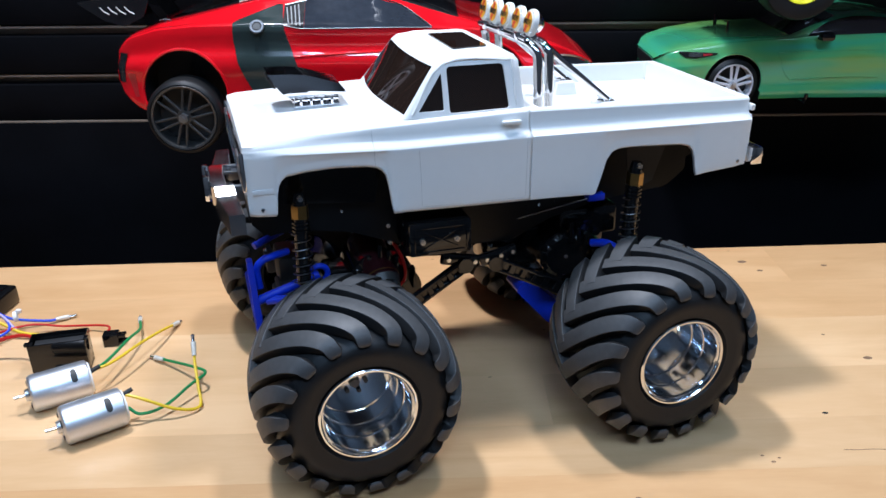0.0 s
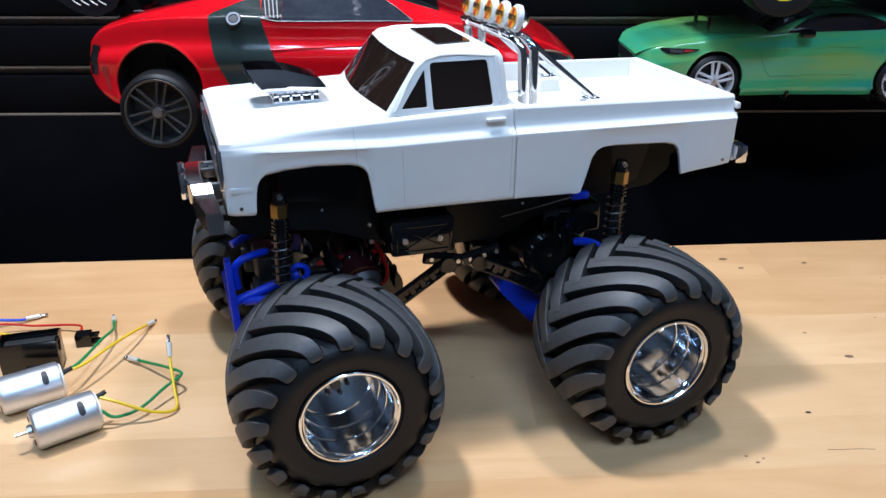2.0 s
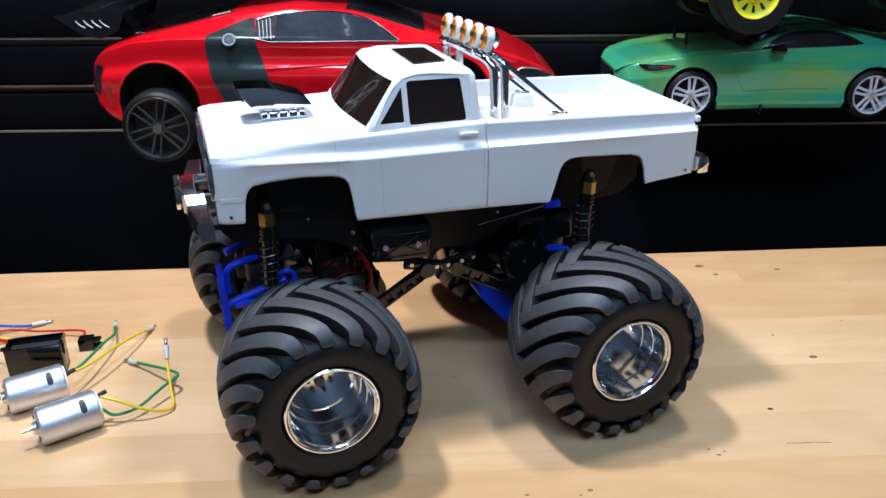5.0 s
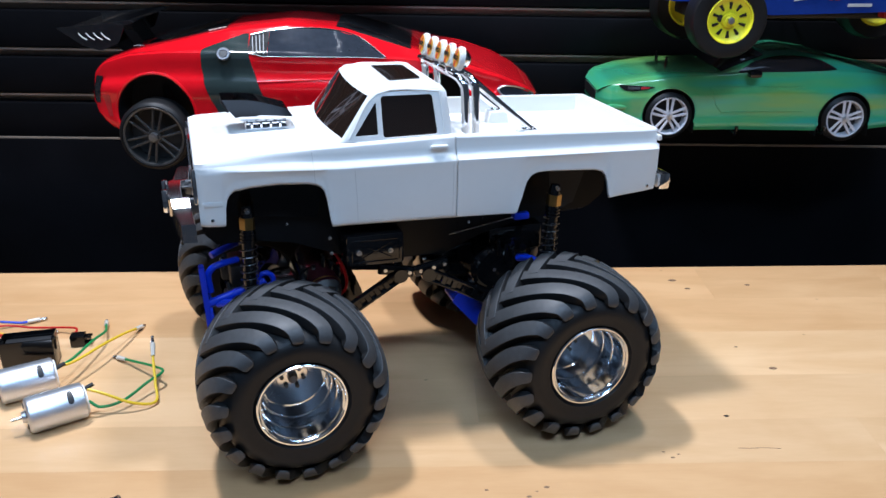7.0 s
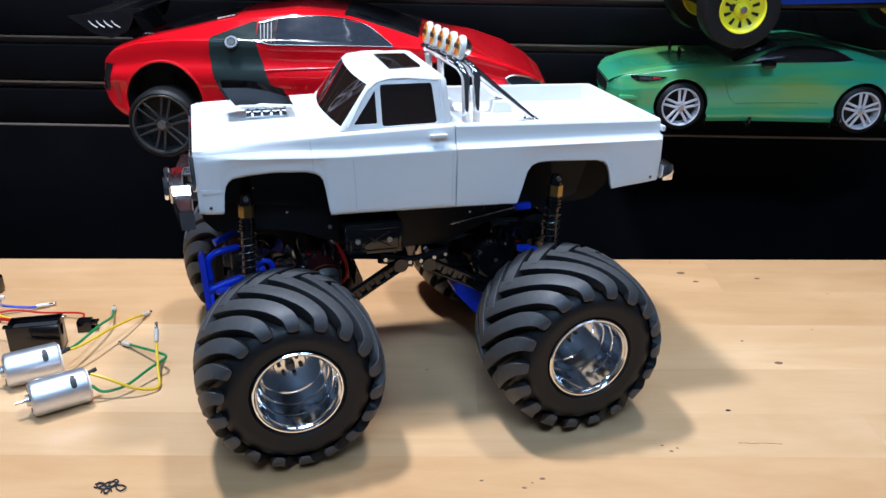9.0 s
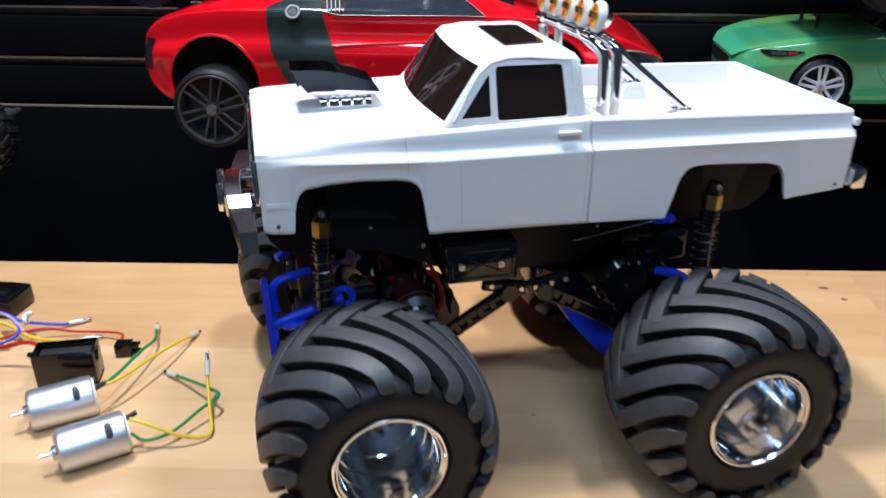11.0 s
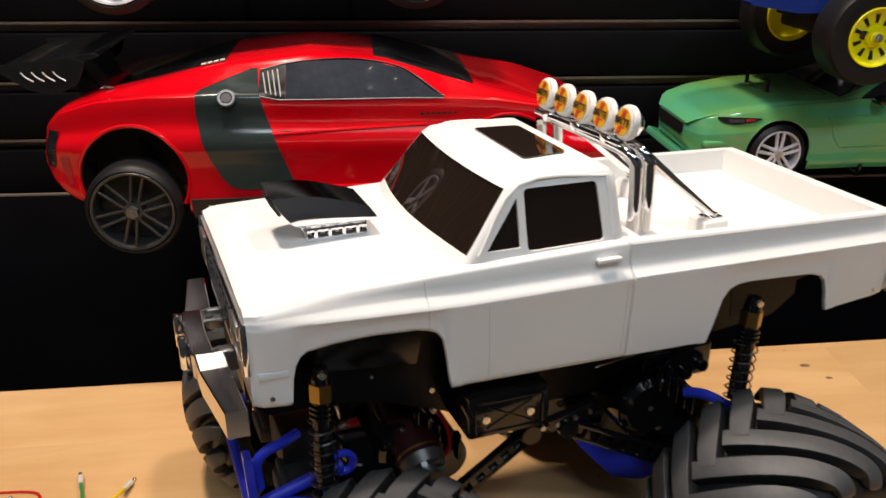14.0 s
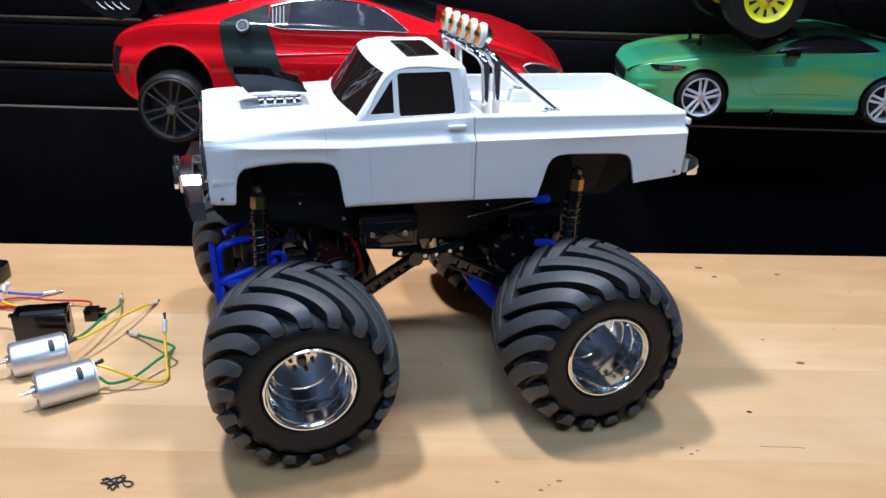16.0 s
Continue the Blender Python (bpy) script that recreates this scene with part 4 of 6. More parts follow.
    # shocks
    for top, bot in (((-0.1700, s * 0.0760, 0.2330), (-0.1745, s * 0.0880, 0.1440)), ((0.1390, s * 0.0850, 0.2330), (0.1320, s * 0.0890, 0.1430))):
        top, bot = Vector(top), Vector(bot)
        ax = (bot - top).normalized()
        ln = (bot - top).length
        bm = bmesh.new()
        rod(bm, top, top + ax * 0.074, 0.0062, 0.0062, 18)
        rod(bm, top - ax * 0.007, top, 0.0045, 0.0060, 14)
        for k in range(3):
            rod(bm, top + ax * (0.018 + 0.0035 * k), top + ax * (0.0195 + 0.0035 * k), 0.0078, 0.0078, 18)
        sh = part("shock_absorber", bm, BLACK, truck, "black coil-over shock absorber")
        bm = bmesh.new()
        rod(bm, top + ax * 0.0035, top + ax * 0.0150, 0.0076, 0.0076, 6)
        part("collar", bm, BRASS, sh, "brass hexagon collar")
        bm = bmesh.new()
        rod(bm, top + ax * 0.058, bot, 0.0018, 0.0018, 10)
        part("shaft", bm, SCREW, sh)
        u = ax.orthogonal().normalized()
        w = ax.cross(u)
        bm = bmesh.new()
        turns, n = 8, 8 * 12
        pts = [top + ax * (0.028 + (ln - 0.032) * i / n) + 0.0086 * (math.cos(2 * math.pi * turns * i / n) * u + math.sin(2 * math.pi * turns * i / n) * w) for i in range(n + 1)]
        tube(bm, pts, 0.0006, 6, 1)
        part("coil_spring", bm, SPRING, sh, "thin dark coil spring")
        bm = bmesh.new()
        screw(bm, top - ax * 0.004 + Vector((0, s * 0.006, 0)), (0, s, 0), 0.0030)
        part("shock_screw", bm, SCREW, sh)

for e in (-1, 1):
    x = e * HUB_X
    bm = bmesh.new()
    rod(bm, (x, -0.115, HUB_Z), (x, 0.115, HUB_Z), 0.0105, 0.0105, 18)
    rod(bm, (x, -0.095, HUB_Z), (x, -0.06, HUB_Z), 0.0165, 0.013, 18)
    rod(bm, (x, 0.095, HUB_Z), (x, 0.06, HUB_Z), 0.0165, 0.013, 18)
    axle = part("axle", bm, BLACK, truck, "black plastic axle tube")
    bm = bmesh.new()
    rod(bm, (x, -0.028, HUB_Z + 0.002), (x, 0.028, HUB_Z + 0.002), 0.033, 0.033, 30)
    gx, gz = (x - e * 0.040, HUB_Z + 0.040) if e < 0 else (x - 0.049, HUB_Z + 0.047)
    gy = -0.030 if e < 0 else -0.046
    rod(bm, (gx, gy, gz), (gx, 0.020, gz), 0.026, 0.026, 28)
    rod(bm, (gx, gy - 0.004, gz), (gx, gy, gz), 0.020, 0.024, 28)
    rod(bm, (gx + 0.026, gy + 0.004, gz - 0.016), (gx + 0.026, 0.02, gz - 0.016), 0.020, 0.020, 24)
    for k in range(5):
        box(bm, (gx + 0.004 + 0.008 * k, gy - 0.002, gz + 0.026 - 0.007 * k), (0.004, 0.008, 0.022), 0.001)
    box(bm, (x - e * 0.020, 0, HUB_Z + 0.022), (0.055, 0.05, 0.045), 0.006)
    for k in range(7):
        a = k * 0.9
        rod(bm, (gx + 0.023 * math.cos(a), gy - 0.003, gz + 0.023 * math.sin(a)), (gx + 0.023 * math.cos(a), gy + 0.002, gz + 0.023 * math.sin(a)), 0.003, 0.003, 10)
    if e > 0:
        box(bm, (0.047, 0, 0.138), (0.062, 0.046, 0.042), 0.005)
        box(bm, (0.116, -0.014, 0.166), (0.062, 0.056, 0.030), 0.004)
        for k in range(4):
            rod(bm, (0.095 + 0.014 * k, -0.046, 0.156 + 0.005 * (k % 2)), (0.095 + 0.014 * k, -0.040, 0.156 + 0.005 * (k % 2)), 0.0045, 0.0045, 12)
    part("gearbox", bm, BLACK, axle, "black ribbed gearbox housing")
    screws("gearbox_screw", [(gx + dx, gy - 0.0035, gz + dz) for dx, dz in ((0.0, 0.0), (0.020, 0.006), (-0.018, 0.010), (0.010, -0.020), (-0.006, 0.022))], (0, -1, 0), 0.0026, axle)
    mc = Vector((x - e * 0.030 + (0.009 if e < 0 else -0.006), -0.002, HUB_Z + 0.060))
    axm = Vector((-e * 0.10, -0.9, -0.42)).normalized() if e < 0 else Vector((0, 1, 0))
    bm = bmesh.new()
    rod(bm, mc - axm * 0.012, mc + axm * 0.046, 0.0178, 0.0178, 30)
    can = part("motor_can", bm, MOTORRED, axle, "dark red electric motor can")
    bm = bmesh.new()
    rod(bm, mc + axm * 0.046, mc + axm * 0.054, 0.0172, 0.0150, 26)
    rod(bm, mc + axm * 0.054, mc + axm * 0.060, 0.0075, 0.006, 16)
    u = axm.orthogonal().normalized()
    w = axm.cross(u)
    part("motor_end", bm, GUNRIM, axle, "grey cast motor end bell")
    for k in range(6):
        d = math.cos(k * math.pi / 3) * u + math.sin(k * math.pi / 3) * w
        bm = bmesh.new()
        rod(bm, mc + axm * 0.052 + d * 0.005, mc + axm * 0.0555 + d * 0.0135, 0.0018, 0.0024, 8)
        part("motor_rib", bm, ALLOY, axle)
    if e < 0:
        bm = bmesh.new()
        for k in range(9):
            d = math.cos(k * 0.24 + 0.3) * u + math.sin(k * 0.24 + 0.3) * w
            rod(bm, mc + axm * 0.0350 + d * 0.0179, mc + axm * (0.0385 if k % 3 else 0.0375) + d * 0.0179, 0.0007, 0.0007, 6)
        part("can_print", bm, BRASS, axle, "gold printed bars")
    bm = bmesh.new()
    rod(bm, mc + axm * 0.0415, mc + axm * 0.0430, 0.0180, 0.0180, 30)
    part("gold_ring", bm, BRASS, axle)

# blue axle braces, front guard and skid arms
for e in (-1, 1):
    for s in (-1, 1):
        bm = bmesh.new()
        tube(bm, [(e * 0.2060, s * 0.064, 0.136), (e * 0.188, s * 0.074, 0.1400), (e * 0.165, s * 0.0900, 0.1430)] if e < 0 else [(0.112, s * 0.058, 0.150), (0.122, s * 0.070, 0.1530), (0.134, s * 0.0860, 0.1480)], 0.0040, 10, 4)
        rod(bm, (e * 0.165 if e < 0 else 0.134, s * 0.0945, 0.1450), (e * 0.165 if e < 0 else 0.134, s * 0.0850, 0.1450), 0.0072, 0.0072, 16)
        part("blue_brace", bm, BLUE, truck, "bright blue moulded axle brace")
    if e < 0:
        bm = bmesh.new()
        prism(bm, rounded([(-0.2205, 0.178), (-0.2150, 0.178), (-0.2125, 0.100), (-0.2180, 0.098)], 0.002, 2), -0.068, -0.058, lambda a, b, d: Vector((a, d, b)))
        tube(bm, [(-0.211, -0.060, 0.148), (-0.212, -0.060, 0.166), (-0.206, -0.060, 0.1745), (-0.196, -0.057, 0.1765), (-0.182, -0.046, 0.1745)], 0.0034, 10, 5)
        rod(bm, (-0.216, -0.063, 0.1360), (-0.157, -0.063, 0.1555), 0.0044, 0.0044, 12)
        tube(bm, [(-0.157 + 0.0075 * math.cos(q), -0.063, 0.1565 + 0.0075 * math.sin(q)) for q in np.linspace(0, 2 * math.pi, 13)], 0.0028, 8, 2)
        rod(bm, (-0.2150, -0.066, 0.104), (-0.2150, 0.066, 0.104), 0.0042, 0.0042, 10)
        part("blue_guard", bm, BLUE, truck, "bright blue tubular axle guard")
    bm = bmesh.new()
    prism(bm, rounded([(e * 0.056, 0.078), (e * 0.093, 0.034), (e * 0.122, 0.024), (e * 0.150, 0.028), (e * 0.150, 0.046), (e * 0.115, 0.048), (e * 0.068, 0.092)], 0.004, 3), -0.016, 0.016, lambda a, b, d: Vector((a, d + 0.012, b)))
    part("blue_skid", bm, BLUE, truck, "bright blue skid arm")
    # steering linkage clutter above the axle
    if e > 0:
        continue
    bm = bmesh.new()
    for s in (-1, 1):
        box(bm, (e * 0.185, s * 0.040, 0.128), (0.026, 0.034, 0.014), 0.003)
        rod(bm, (e * 0.192, s * 0.070, 0.133), (e * 0.192, s * 0.02, 0.136), 0.0028, 0.0028, 8)
    box(bm, (e * 0.175, 0.0, 0.140), (0.030, 0.045, 0.034), 0.004)
    part("steering_linkage", bm, MATTE, truck)
    screws("linkage_screw", [(e * 0.195, sd * 0.052, 0.1360) for sd in (-1, 1)], (0, 0, 1), 0.003, truck)
bm = bmesh.new()
tube(bm, [(-0.085, -0.030, 0.172), (-0.074, -0.040, 0.150), (-0.072, -0.036, 0.125), (-0.085, -0.02, 0.105)], 0.0016, 8, 6)
part("red_motor_wire", bm, WIRER, truck)
bm = bmesh.new()
tube(bm, [(0.03, -0.045, 0.178), (0.07, -0.05, 0.187), (0.115, -0.052, 0.196)], 0.0009, 6, 4)
part("steel_rod", bm, SCREW, truck)
bm = bmesh.new()
box(bm, (0.117, -0.045, 0.196), (0.018, 0.02, 0.008), 0.002)
part("blue_link_mount", bm, BLUE, truck)


# the old moulded body and its bar are not quite square: their far sides stand a little ahead
for o in truck.children:
    nm = o.name.split(".")[0]
    if nm in ("tyre",):
        continue
    k = 0.135 if nm in ("roof_lamp", "light_bar") else 0.10 if nm == "roll_bar_pipe" else 0.055
    for q in (o, *o.children_recursive):
        if q.type == "MESH" and q.matrix_basis == Matrix.Identity(4) and o.matrix_basis == Matrix.Identity(4):
            q.data.transform(Matrix(((1, -k, 0, -k * 0.0965), (0, 1, 0, 0), (0, 0, 1, 0), (0, 0, 0, 1))))
    if o.matrix_basis != Matrix.Identity(4):
        o.location.x -= k * (o.location.y + 0.0965)

# ---- cars hung on the slatwall ----
class Shell:
    """A model car's skin from stations along its length; x0 is its left end, y the middle plane."""

    def __init__(self, xs, hw, zs, zb, zt, ht, y, flank):
        self.a, self.y, self.flank = (xs, hw, zs, zb, zt, ht), y, flank

    def half(self, x):
        xs, hw, zs, zb, zt, ht = self.a
        w, s, b, t, h = (interp(x, xs, q) for q in (hw, zs, zb, zt, ht))
        d = b - s
        k = [(w * p, s + q * d) for p, q in self.flank]
        e = t - b
        k += [(0.6 * (w * 0.93) + 0.4 * h, b + 0.30 * e), (h * 1.03, b + 0.72 * e), (h * 0.93, b + 0.88 * e), (h * 0.7, b + 0.96 * e), (h * 0.35, b + 0.99 * e), (0.0, t)]
        fine = smooth_path([(p, q, 0) for p, q in k], 3)
        return [(max(0.0, v.x), v.y) for v in fine[:-1]] + [(0.0, t)]

    def depth(self, x, z):
        k = self.half(x)[:3 * len(self.flank) + 10]
        return interp(z, [q[1] for q in k], [q[0] for q in k])

    def skin(self, n=60):
        bm = bmesh.new()
        xs = self.a[0]
        grid = sorted(set([round(v, 4) for v in np.linspace(xs[0], xs[-1], n)]))
        rows = []
        for x in grid:
            h = self.half(x)
            ring = [(-y, z) for y, z in h] + [(y, z) for y, z in reversed(h[:-1])]
            rows.append([bm.verts.new((x, self.y + y, z)) for y, z in ring])
        for a, b in zip(rows, rows[1:]):
            for k in range(len(a)):
                j = (k + 1) % len(a)
                bm.faces.new((a[k], b[k], b[j], a[j]))
        bm.faces.new(rows[0])
        bm.faces.new(rows[-1][::-1])
        return bm

    def patch(self, fn, proud=0.0008, nu=24, nv=10):
        """A thin panel on the near flank: fn(u, v) gives (x, z)."""
        bm = bmesh.new()

        def p(u, v):
            x, z = fn(u, v)
            return Vector((x, self.y - self.depth(x, z) - proud, z))

        return sheet(bm, p, nu, nv, (0, 0.003, 0))


def between(x0, x1, xs, lo, hi):
    """For a panel between two curves over x."""
    def fn(u, v):
        x = x0 + (x1 - x0) * u
        a, b = interp(x, xs, lo), interp(x, xs, hi)
        return x, a + (b - a) * v
    return fn


def across(z0, z1, zs, left, right):
    def fn(u, v):
        z = z0 + (z1 - z0) * v
        a, b = interp(z, zs, left), interp(z, zs, right)
        return a + (b - a) * u, z
    return fn


def drum(x, y0, y1, z, r, seg=40):
    bm = bmesh.new()
    rod(bm, (x, y0, z), (x, y1, z), r, r, seg)
    return bm


def road_wheel(parent, x, y, z, R, width, rim_mat, spokes, twin=False, spoke_w=0.1, dish=0.006, label="", nut=True, lugs=0, thin=0.80, rubber=None, nut_mat=None, spread=0.105):
    """A tyre with a spoked rim; its outer face at y looks to -y."""
    bm = bmesh.new()
    ri = R * (thin if lugs == 0 else 0.6)
    revolve(bm, [(ri, 0.001), (ri + 0.2 * (R - ri), -0.001), (R * 0.955, 0.0015), (R * 0.992, width * 0.12), (R, width * 0.3), (R, width * 0.7), (R * 0.99, width * 0.9), (R * 0.95, width), (ri, width)], 56)
    if lugs:
        for k in range(lugs):
            a = 2 * math.pi * k / lugs
            for sgn, h in ((1, width * 0.26), (-1, width * 0.74)):
                aa = a + (0 if sgn > 0 else math.pi / lugs)
                box(bm, (R * math.cos(aa), h, R * math.sin(aa)), (R * (0.10 if lugs < 25 else 0.035), width * 0.46, R * (0.13 if lugs < 25 else 0.09)), R * 0.012, rot=pose(0, 0, 0, 0, -math.degrees(aa), 0) @ pose(0, 0, 0, sgn * 18, 0, 0), seg=1)
    w = part("tyre", bm, rubber or (RUBBER if lugs else SIDEWALL), parent, label or "low black rubber tyre", m=Matrix.Translation((x, y, z)))
    bm = bmesh.new()
    revolve(bm, [(ri * 1.005, 0.0), (ri * 0.985, -0.0012), (ri * 0.93, -0.0005), (ri * 0.90, 0.004), (ri * 0.89, width * 0.8)], 48)
    for k in range(spokes):
        for off in ((-spread, spread) if twin else (0.0,)):
            a = 2 * math.pi * k / spokes + 0.3
            r0, r1 = ri * 0.2, ri * 0.93
            p0 = Vector((r0 * math.cos(a + off * 3), dish * 0.7, r0 * math.sin(a + off * 3)))
            p1 = Vector((r1 * math.cos(a + off), dish * 0.2, r1 * math.sin(a + off)))
            d = p1 - p0
            ang = math.degrees(math.atan2(d.z, d.x))
            box(bm, (p0 + p1) / 2, (d.length, 0.003, ri * spoke_w), 0.0008, rot=pose(0, 0, 0, 0, -ang, 0), seg=1)
    rod(bm, (0, dish * 0.2, 0), (0, dish + 0.004, 0), ri * 0.22, ri * 0.26, 20)
    rim = part("rim", bm, rim_mat, w, m=Matrix.Identity(4))
    # black disc added behind the spokes as the shade inside the wheel
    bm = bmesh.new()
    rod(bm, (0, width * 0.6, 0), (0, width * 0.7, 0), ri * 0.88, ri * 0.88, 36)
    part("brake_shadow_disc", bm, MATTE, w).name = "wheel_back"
    if nut:
        bm = bmesh.new()
        rod(bm, (0, dish * 0.2, 0), (0, -0.004, 0), ri * 0.16, ri * 0.15, 6)
        rod(bm, (0, -0.003, 0), (0, -0.006, 0), ri * 0.07, ri * 0.07, 12)
        part("wheel_nut", bm, nut_mat or STEEL, w)
    return w


def hook(x, z, reach, label="black steel slatwall hook"):
    h = thing("display_hook", pose(x, WALL_Y, z), label, "hook", "slatwall hooks")
    bm = bmesh.new()
    tube(bm, [(0, 0.002, 0.004), (0, -0.02, 0.0), (0, -reach * 0.5, 0), (0, -reach + 0.012, 0.0), (0, -reach, 0.004), (0, -reach - 0.004, 0.014)], 0.0028, 8, 5)
    box(bm, (0, 0.0, 0.008), (0.022, 0.006, 0.03), 0.001)
    part("prong", bm, BLACK, h)
    return h


def wheel_well(parent, x, z, r, y0, y1, drop):
    """A dark liner inside a wheel arch."""
    bm = bmesh.new()
    arc = [(x + r * math.cos(a), z + r * math.sin(a)) for a in np.linspace(0, math.pi, 20)]
    arc = [(x + r, z - drop)] + arc + [(x - r, z - drop)]
    sheet(bm, lambda u, v: Vector((interp(u * (len(arc) - 1), range(len(arc)), [q[0] for q in arc]), y0 + (y1 - y0) * v, interp(u * (len(arc) - 1), range(len(arc)), [q[1] for q in arc]))), 2 * (len(arc) - 1), 1)
    bm.faces.new([bm.verts.new((a, y1, b)) for a, b in arc])
    part("wheel_well", bm, MATTE, parent, "dark wheel well")


# red sports car
RY = 1.230
red = Shell([-0.392, -0.385, -0.37, -0.33, -0.28, -0.20, -0.12, -0.04, 0.02, 0.07, 0.13, 0.18, 0.215, 0.232],
            [0.100, 0.112, 0.122, 0.129, 0.131, 0.131, 0.128, 0.127, 0.128, 0.130, 0.129, 0.124, 0.105, 0.078],
            [0.248, 0.234, 0.218, 0.197, 0.197, 0.197, 0.197, 0.197, 0.197, 0.197, 0.197, 0.200, 0.205, 0.212],
            [0.270, 0.287, 0.302, 0.314, 0.318, 0.318, 0.313, 0.311, 0.309, 0.306, 0.296, 0.280, 0.263, 0.250],
            [0.274, 0.292, 0.306, 0.319, 0.329, 0.346, 0.354, 0.347, 0.330, 0.313, 0.299, 0.282, 0.265, 0.252],
            [0.085, 0.092, 0.098, 0.096, 0.092, 0.084, 0.080, 0.080, 0.086, 0.098, 0.105, 0.100, 0.085, 0.065], RY,
            [(0.94, 0.0), (0.992, 0.05), (1.0, 0.14), (0.992, 0.28), (0.992, 0.45), (1.0, 0.59), (0.985, 0.68), (0.948, 0.76), (0.938, 0.84), (0.930, 1.0)])
redcar = thing("red_sports_car", pose(0, 0, 0), "glossy red model sports car with dark side blades on hooks", "model car")
ob = part("body_shell", red.skin(70), RED, redcar, angle=40)
arches = []
for x in (-0.300, 0.085):
    for yy in ((RY - 0.2, RY - 0.062), (RY + 0.062, RY + 0.2)):
        bmc = bmesh.new()
        r = 0.0545
        out = [(x + r * math.cos(a), 0.236 + r * math.sin(a)) for a in np.linspace(0, math.pi, 22)] + [(x - r * 1.0, 0.18), (x + r * 0.92, 0.18)]
        prism(bmc, out, yy[0], yy[1], lambda a, b, d: Vector((a, d, b)))
        arches.append(bmc)
cut(ob, arches)
for x in (-0.300, 0.085):
    bm = bmesh.new()
    tube(bm, [(x + 0.055 * math.cos(a), RY - red.depth(x + 0.055 * math.cos(a), 0.236 + 0.055 * math.sin(a)) + 0.0008, 0.236 + 0.055 * math.sin(a)) for a in np.linspace(-0.5, math.pi + 0.5, 18)], 0.0022, 8, 3)
    part("arch_lip", bm, RED, redcar)
    wheel_well(redcar, x, 0.236, 0.0538, RY - 0.1235, RY - 0.0635, 0.05)
bm = bmesh.new()
sheet(bm, lambda u, v: Vector((-0.2455 + 0.270 * u, RY - red.depth(-0.2455 + 0.270 * u, 0.2155) - 0.0022 + 0.006 * (1 - v), 0.1925 + 0.0215 * v)), 20, 3, (0, 0.006, 0))
part("side_skirt", bm, MATTE, redcar, "black side skirt")
bm = bmesh.new()
for k, wd in enumerate((0.013, 0.016, 0.015, 0.012)):
    for q in range(int(wd / 0.0032)):
        x = -0.228 + 0.027 * k + 0.0032 * q
        box(bm, (x, RY - red.depth(x, 0.2155) - 0.0004, 0.2045), (0.0020, 0.0012, 0.0036 if q % 2 else 0.0048))
part("skirt_print", bm, SILVERPRINT, redcar)
bm = red.patch(across(0.2225, 0.3385, [0.2225, 0.226, 0.235, 0.255, 0.275, 0.300, 0.322, 0.3385], [-0.190, -0.203, -0.211, -0.221, -0.228, -0.232, -0.231, -0.178], [-0.137, -0.138, -0.142, -0.149, -0.156, -0.164, -0.169, -0.1710]), 0.0022, 16, 60)
part("side_blade", bm, BLADE, redcar, "dark green-grey side blade")
bm = bmesh.new()
cx, cz = -0.200, 0.3170
yb = RY - red.depth(cx, cz) - 0.0045
tilt = pose(0, 0, 0, -35, 0, 0)
for r0, r1, mt, nm in ((0.0094, 0.0052, ALLOY, "fuel_cap"),):
    revolve(bm, [(r1, 0.0005), (r1, -0.001), (r1 + 0.001, -0.0018), (r0 - 0.001, -0.0018), (r0, -0.001), (r0, 0.0005)], 32, Matrix.Translation((cx, yb, cz)) @ tilt)
    part(nm, bm, mt, redcar, "round silver fuel cap")
bm = bmesh.new()
rod(bm, (cx, yb + 0.001, cz - 0.0008), (cx, yb - 0.0012, cz + 0.0008), 0.0050, 0.0050, 16)
part("fuel_cap_centre", bm, GUNRIM, redcar)
WX = [-0.168, -0.150, -0.142, -0.10, -0.06, -0.02, 0.018]
WLO = [0.3170, 0.3130, 0.3125, 0.3115, 0.3110, 0.3105, 0.3095]
WHI = [0.3370, 0.3405, 0.3420, 0.3445, 0.3425, 0.3330, 0.3105]
bm = red.patch(between(-0.1425, 0.016, WX, WLO, WHI), 0.0010, 24, 8)
part("side_window", bm, CARWIN, redcar, "blue-grey printed side window")
bm = red.patch(between(-0.1690, -0.1428, WX, WLO, WHI), 0.0010, 8, 8)
part("window_louvre", bm, CARBON, redcar, "black louvred quarter panel")
bm = bmesh.new()
for k in range(4):
    x = -0.1635 + 0.0048 * k
    z0, z1 = interp(x, WX, WLO) + 0.003, interp(x, WX, WHI) - 0.003
    rod(bm, (x + 0.002, RY - red.depth(x, z0) - 0.0022, z0), (x - 0.002, RY - red.depth(x, z1) - 0.0022, z1), 0.0007, 0.0007, 6)
part("louvre_lines", bm, SILVERPRINT, redcar)
bm = bmesh.new()
tube(bm, [(x, RY - red.depth(x, interp(x, WX, WHI)) - 0.0012, interp(x, WX, WHI)) for x in WX], 0.0010, 6, 4)
part("window_seal", bm, CARBON, redcar)
bm = bmesh.new()
tube(bm, [(x, RY - red.depth(x, interp(x, WX, WLO)) - 0.0014, interp(x, WX, WLO)) for x in WX], 0.0005, 6, 4)
part("window_trim", bm, ALLOY, redcar, "thin bright window trim")
# windscreen and rear window on the roof skin


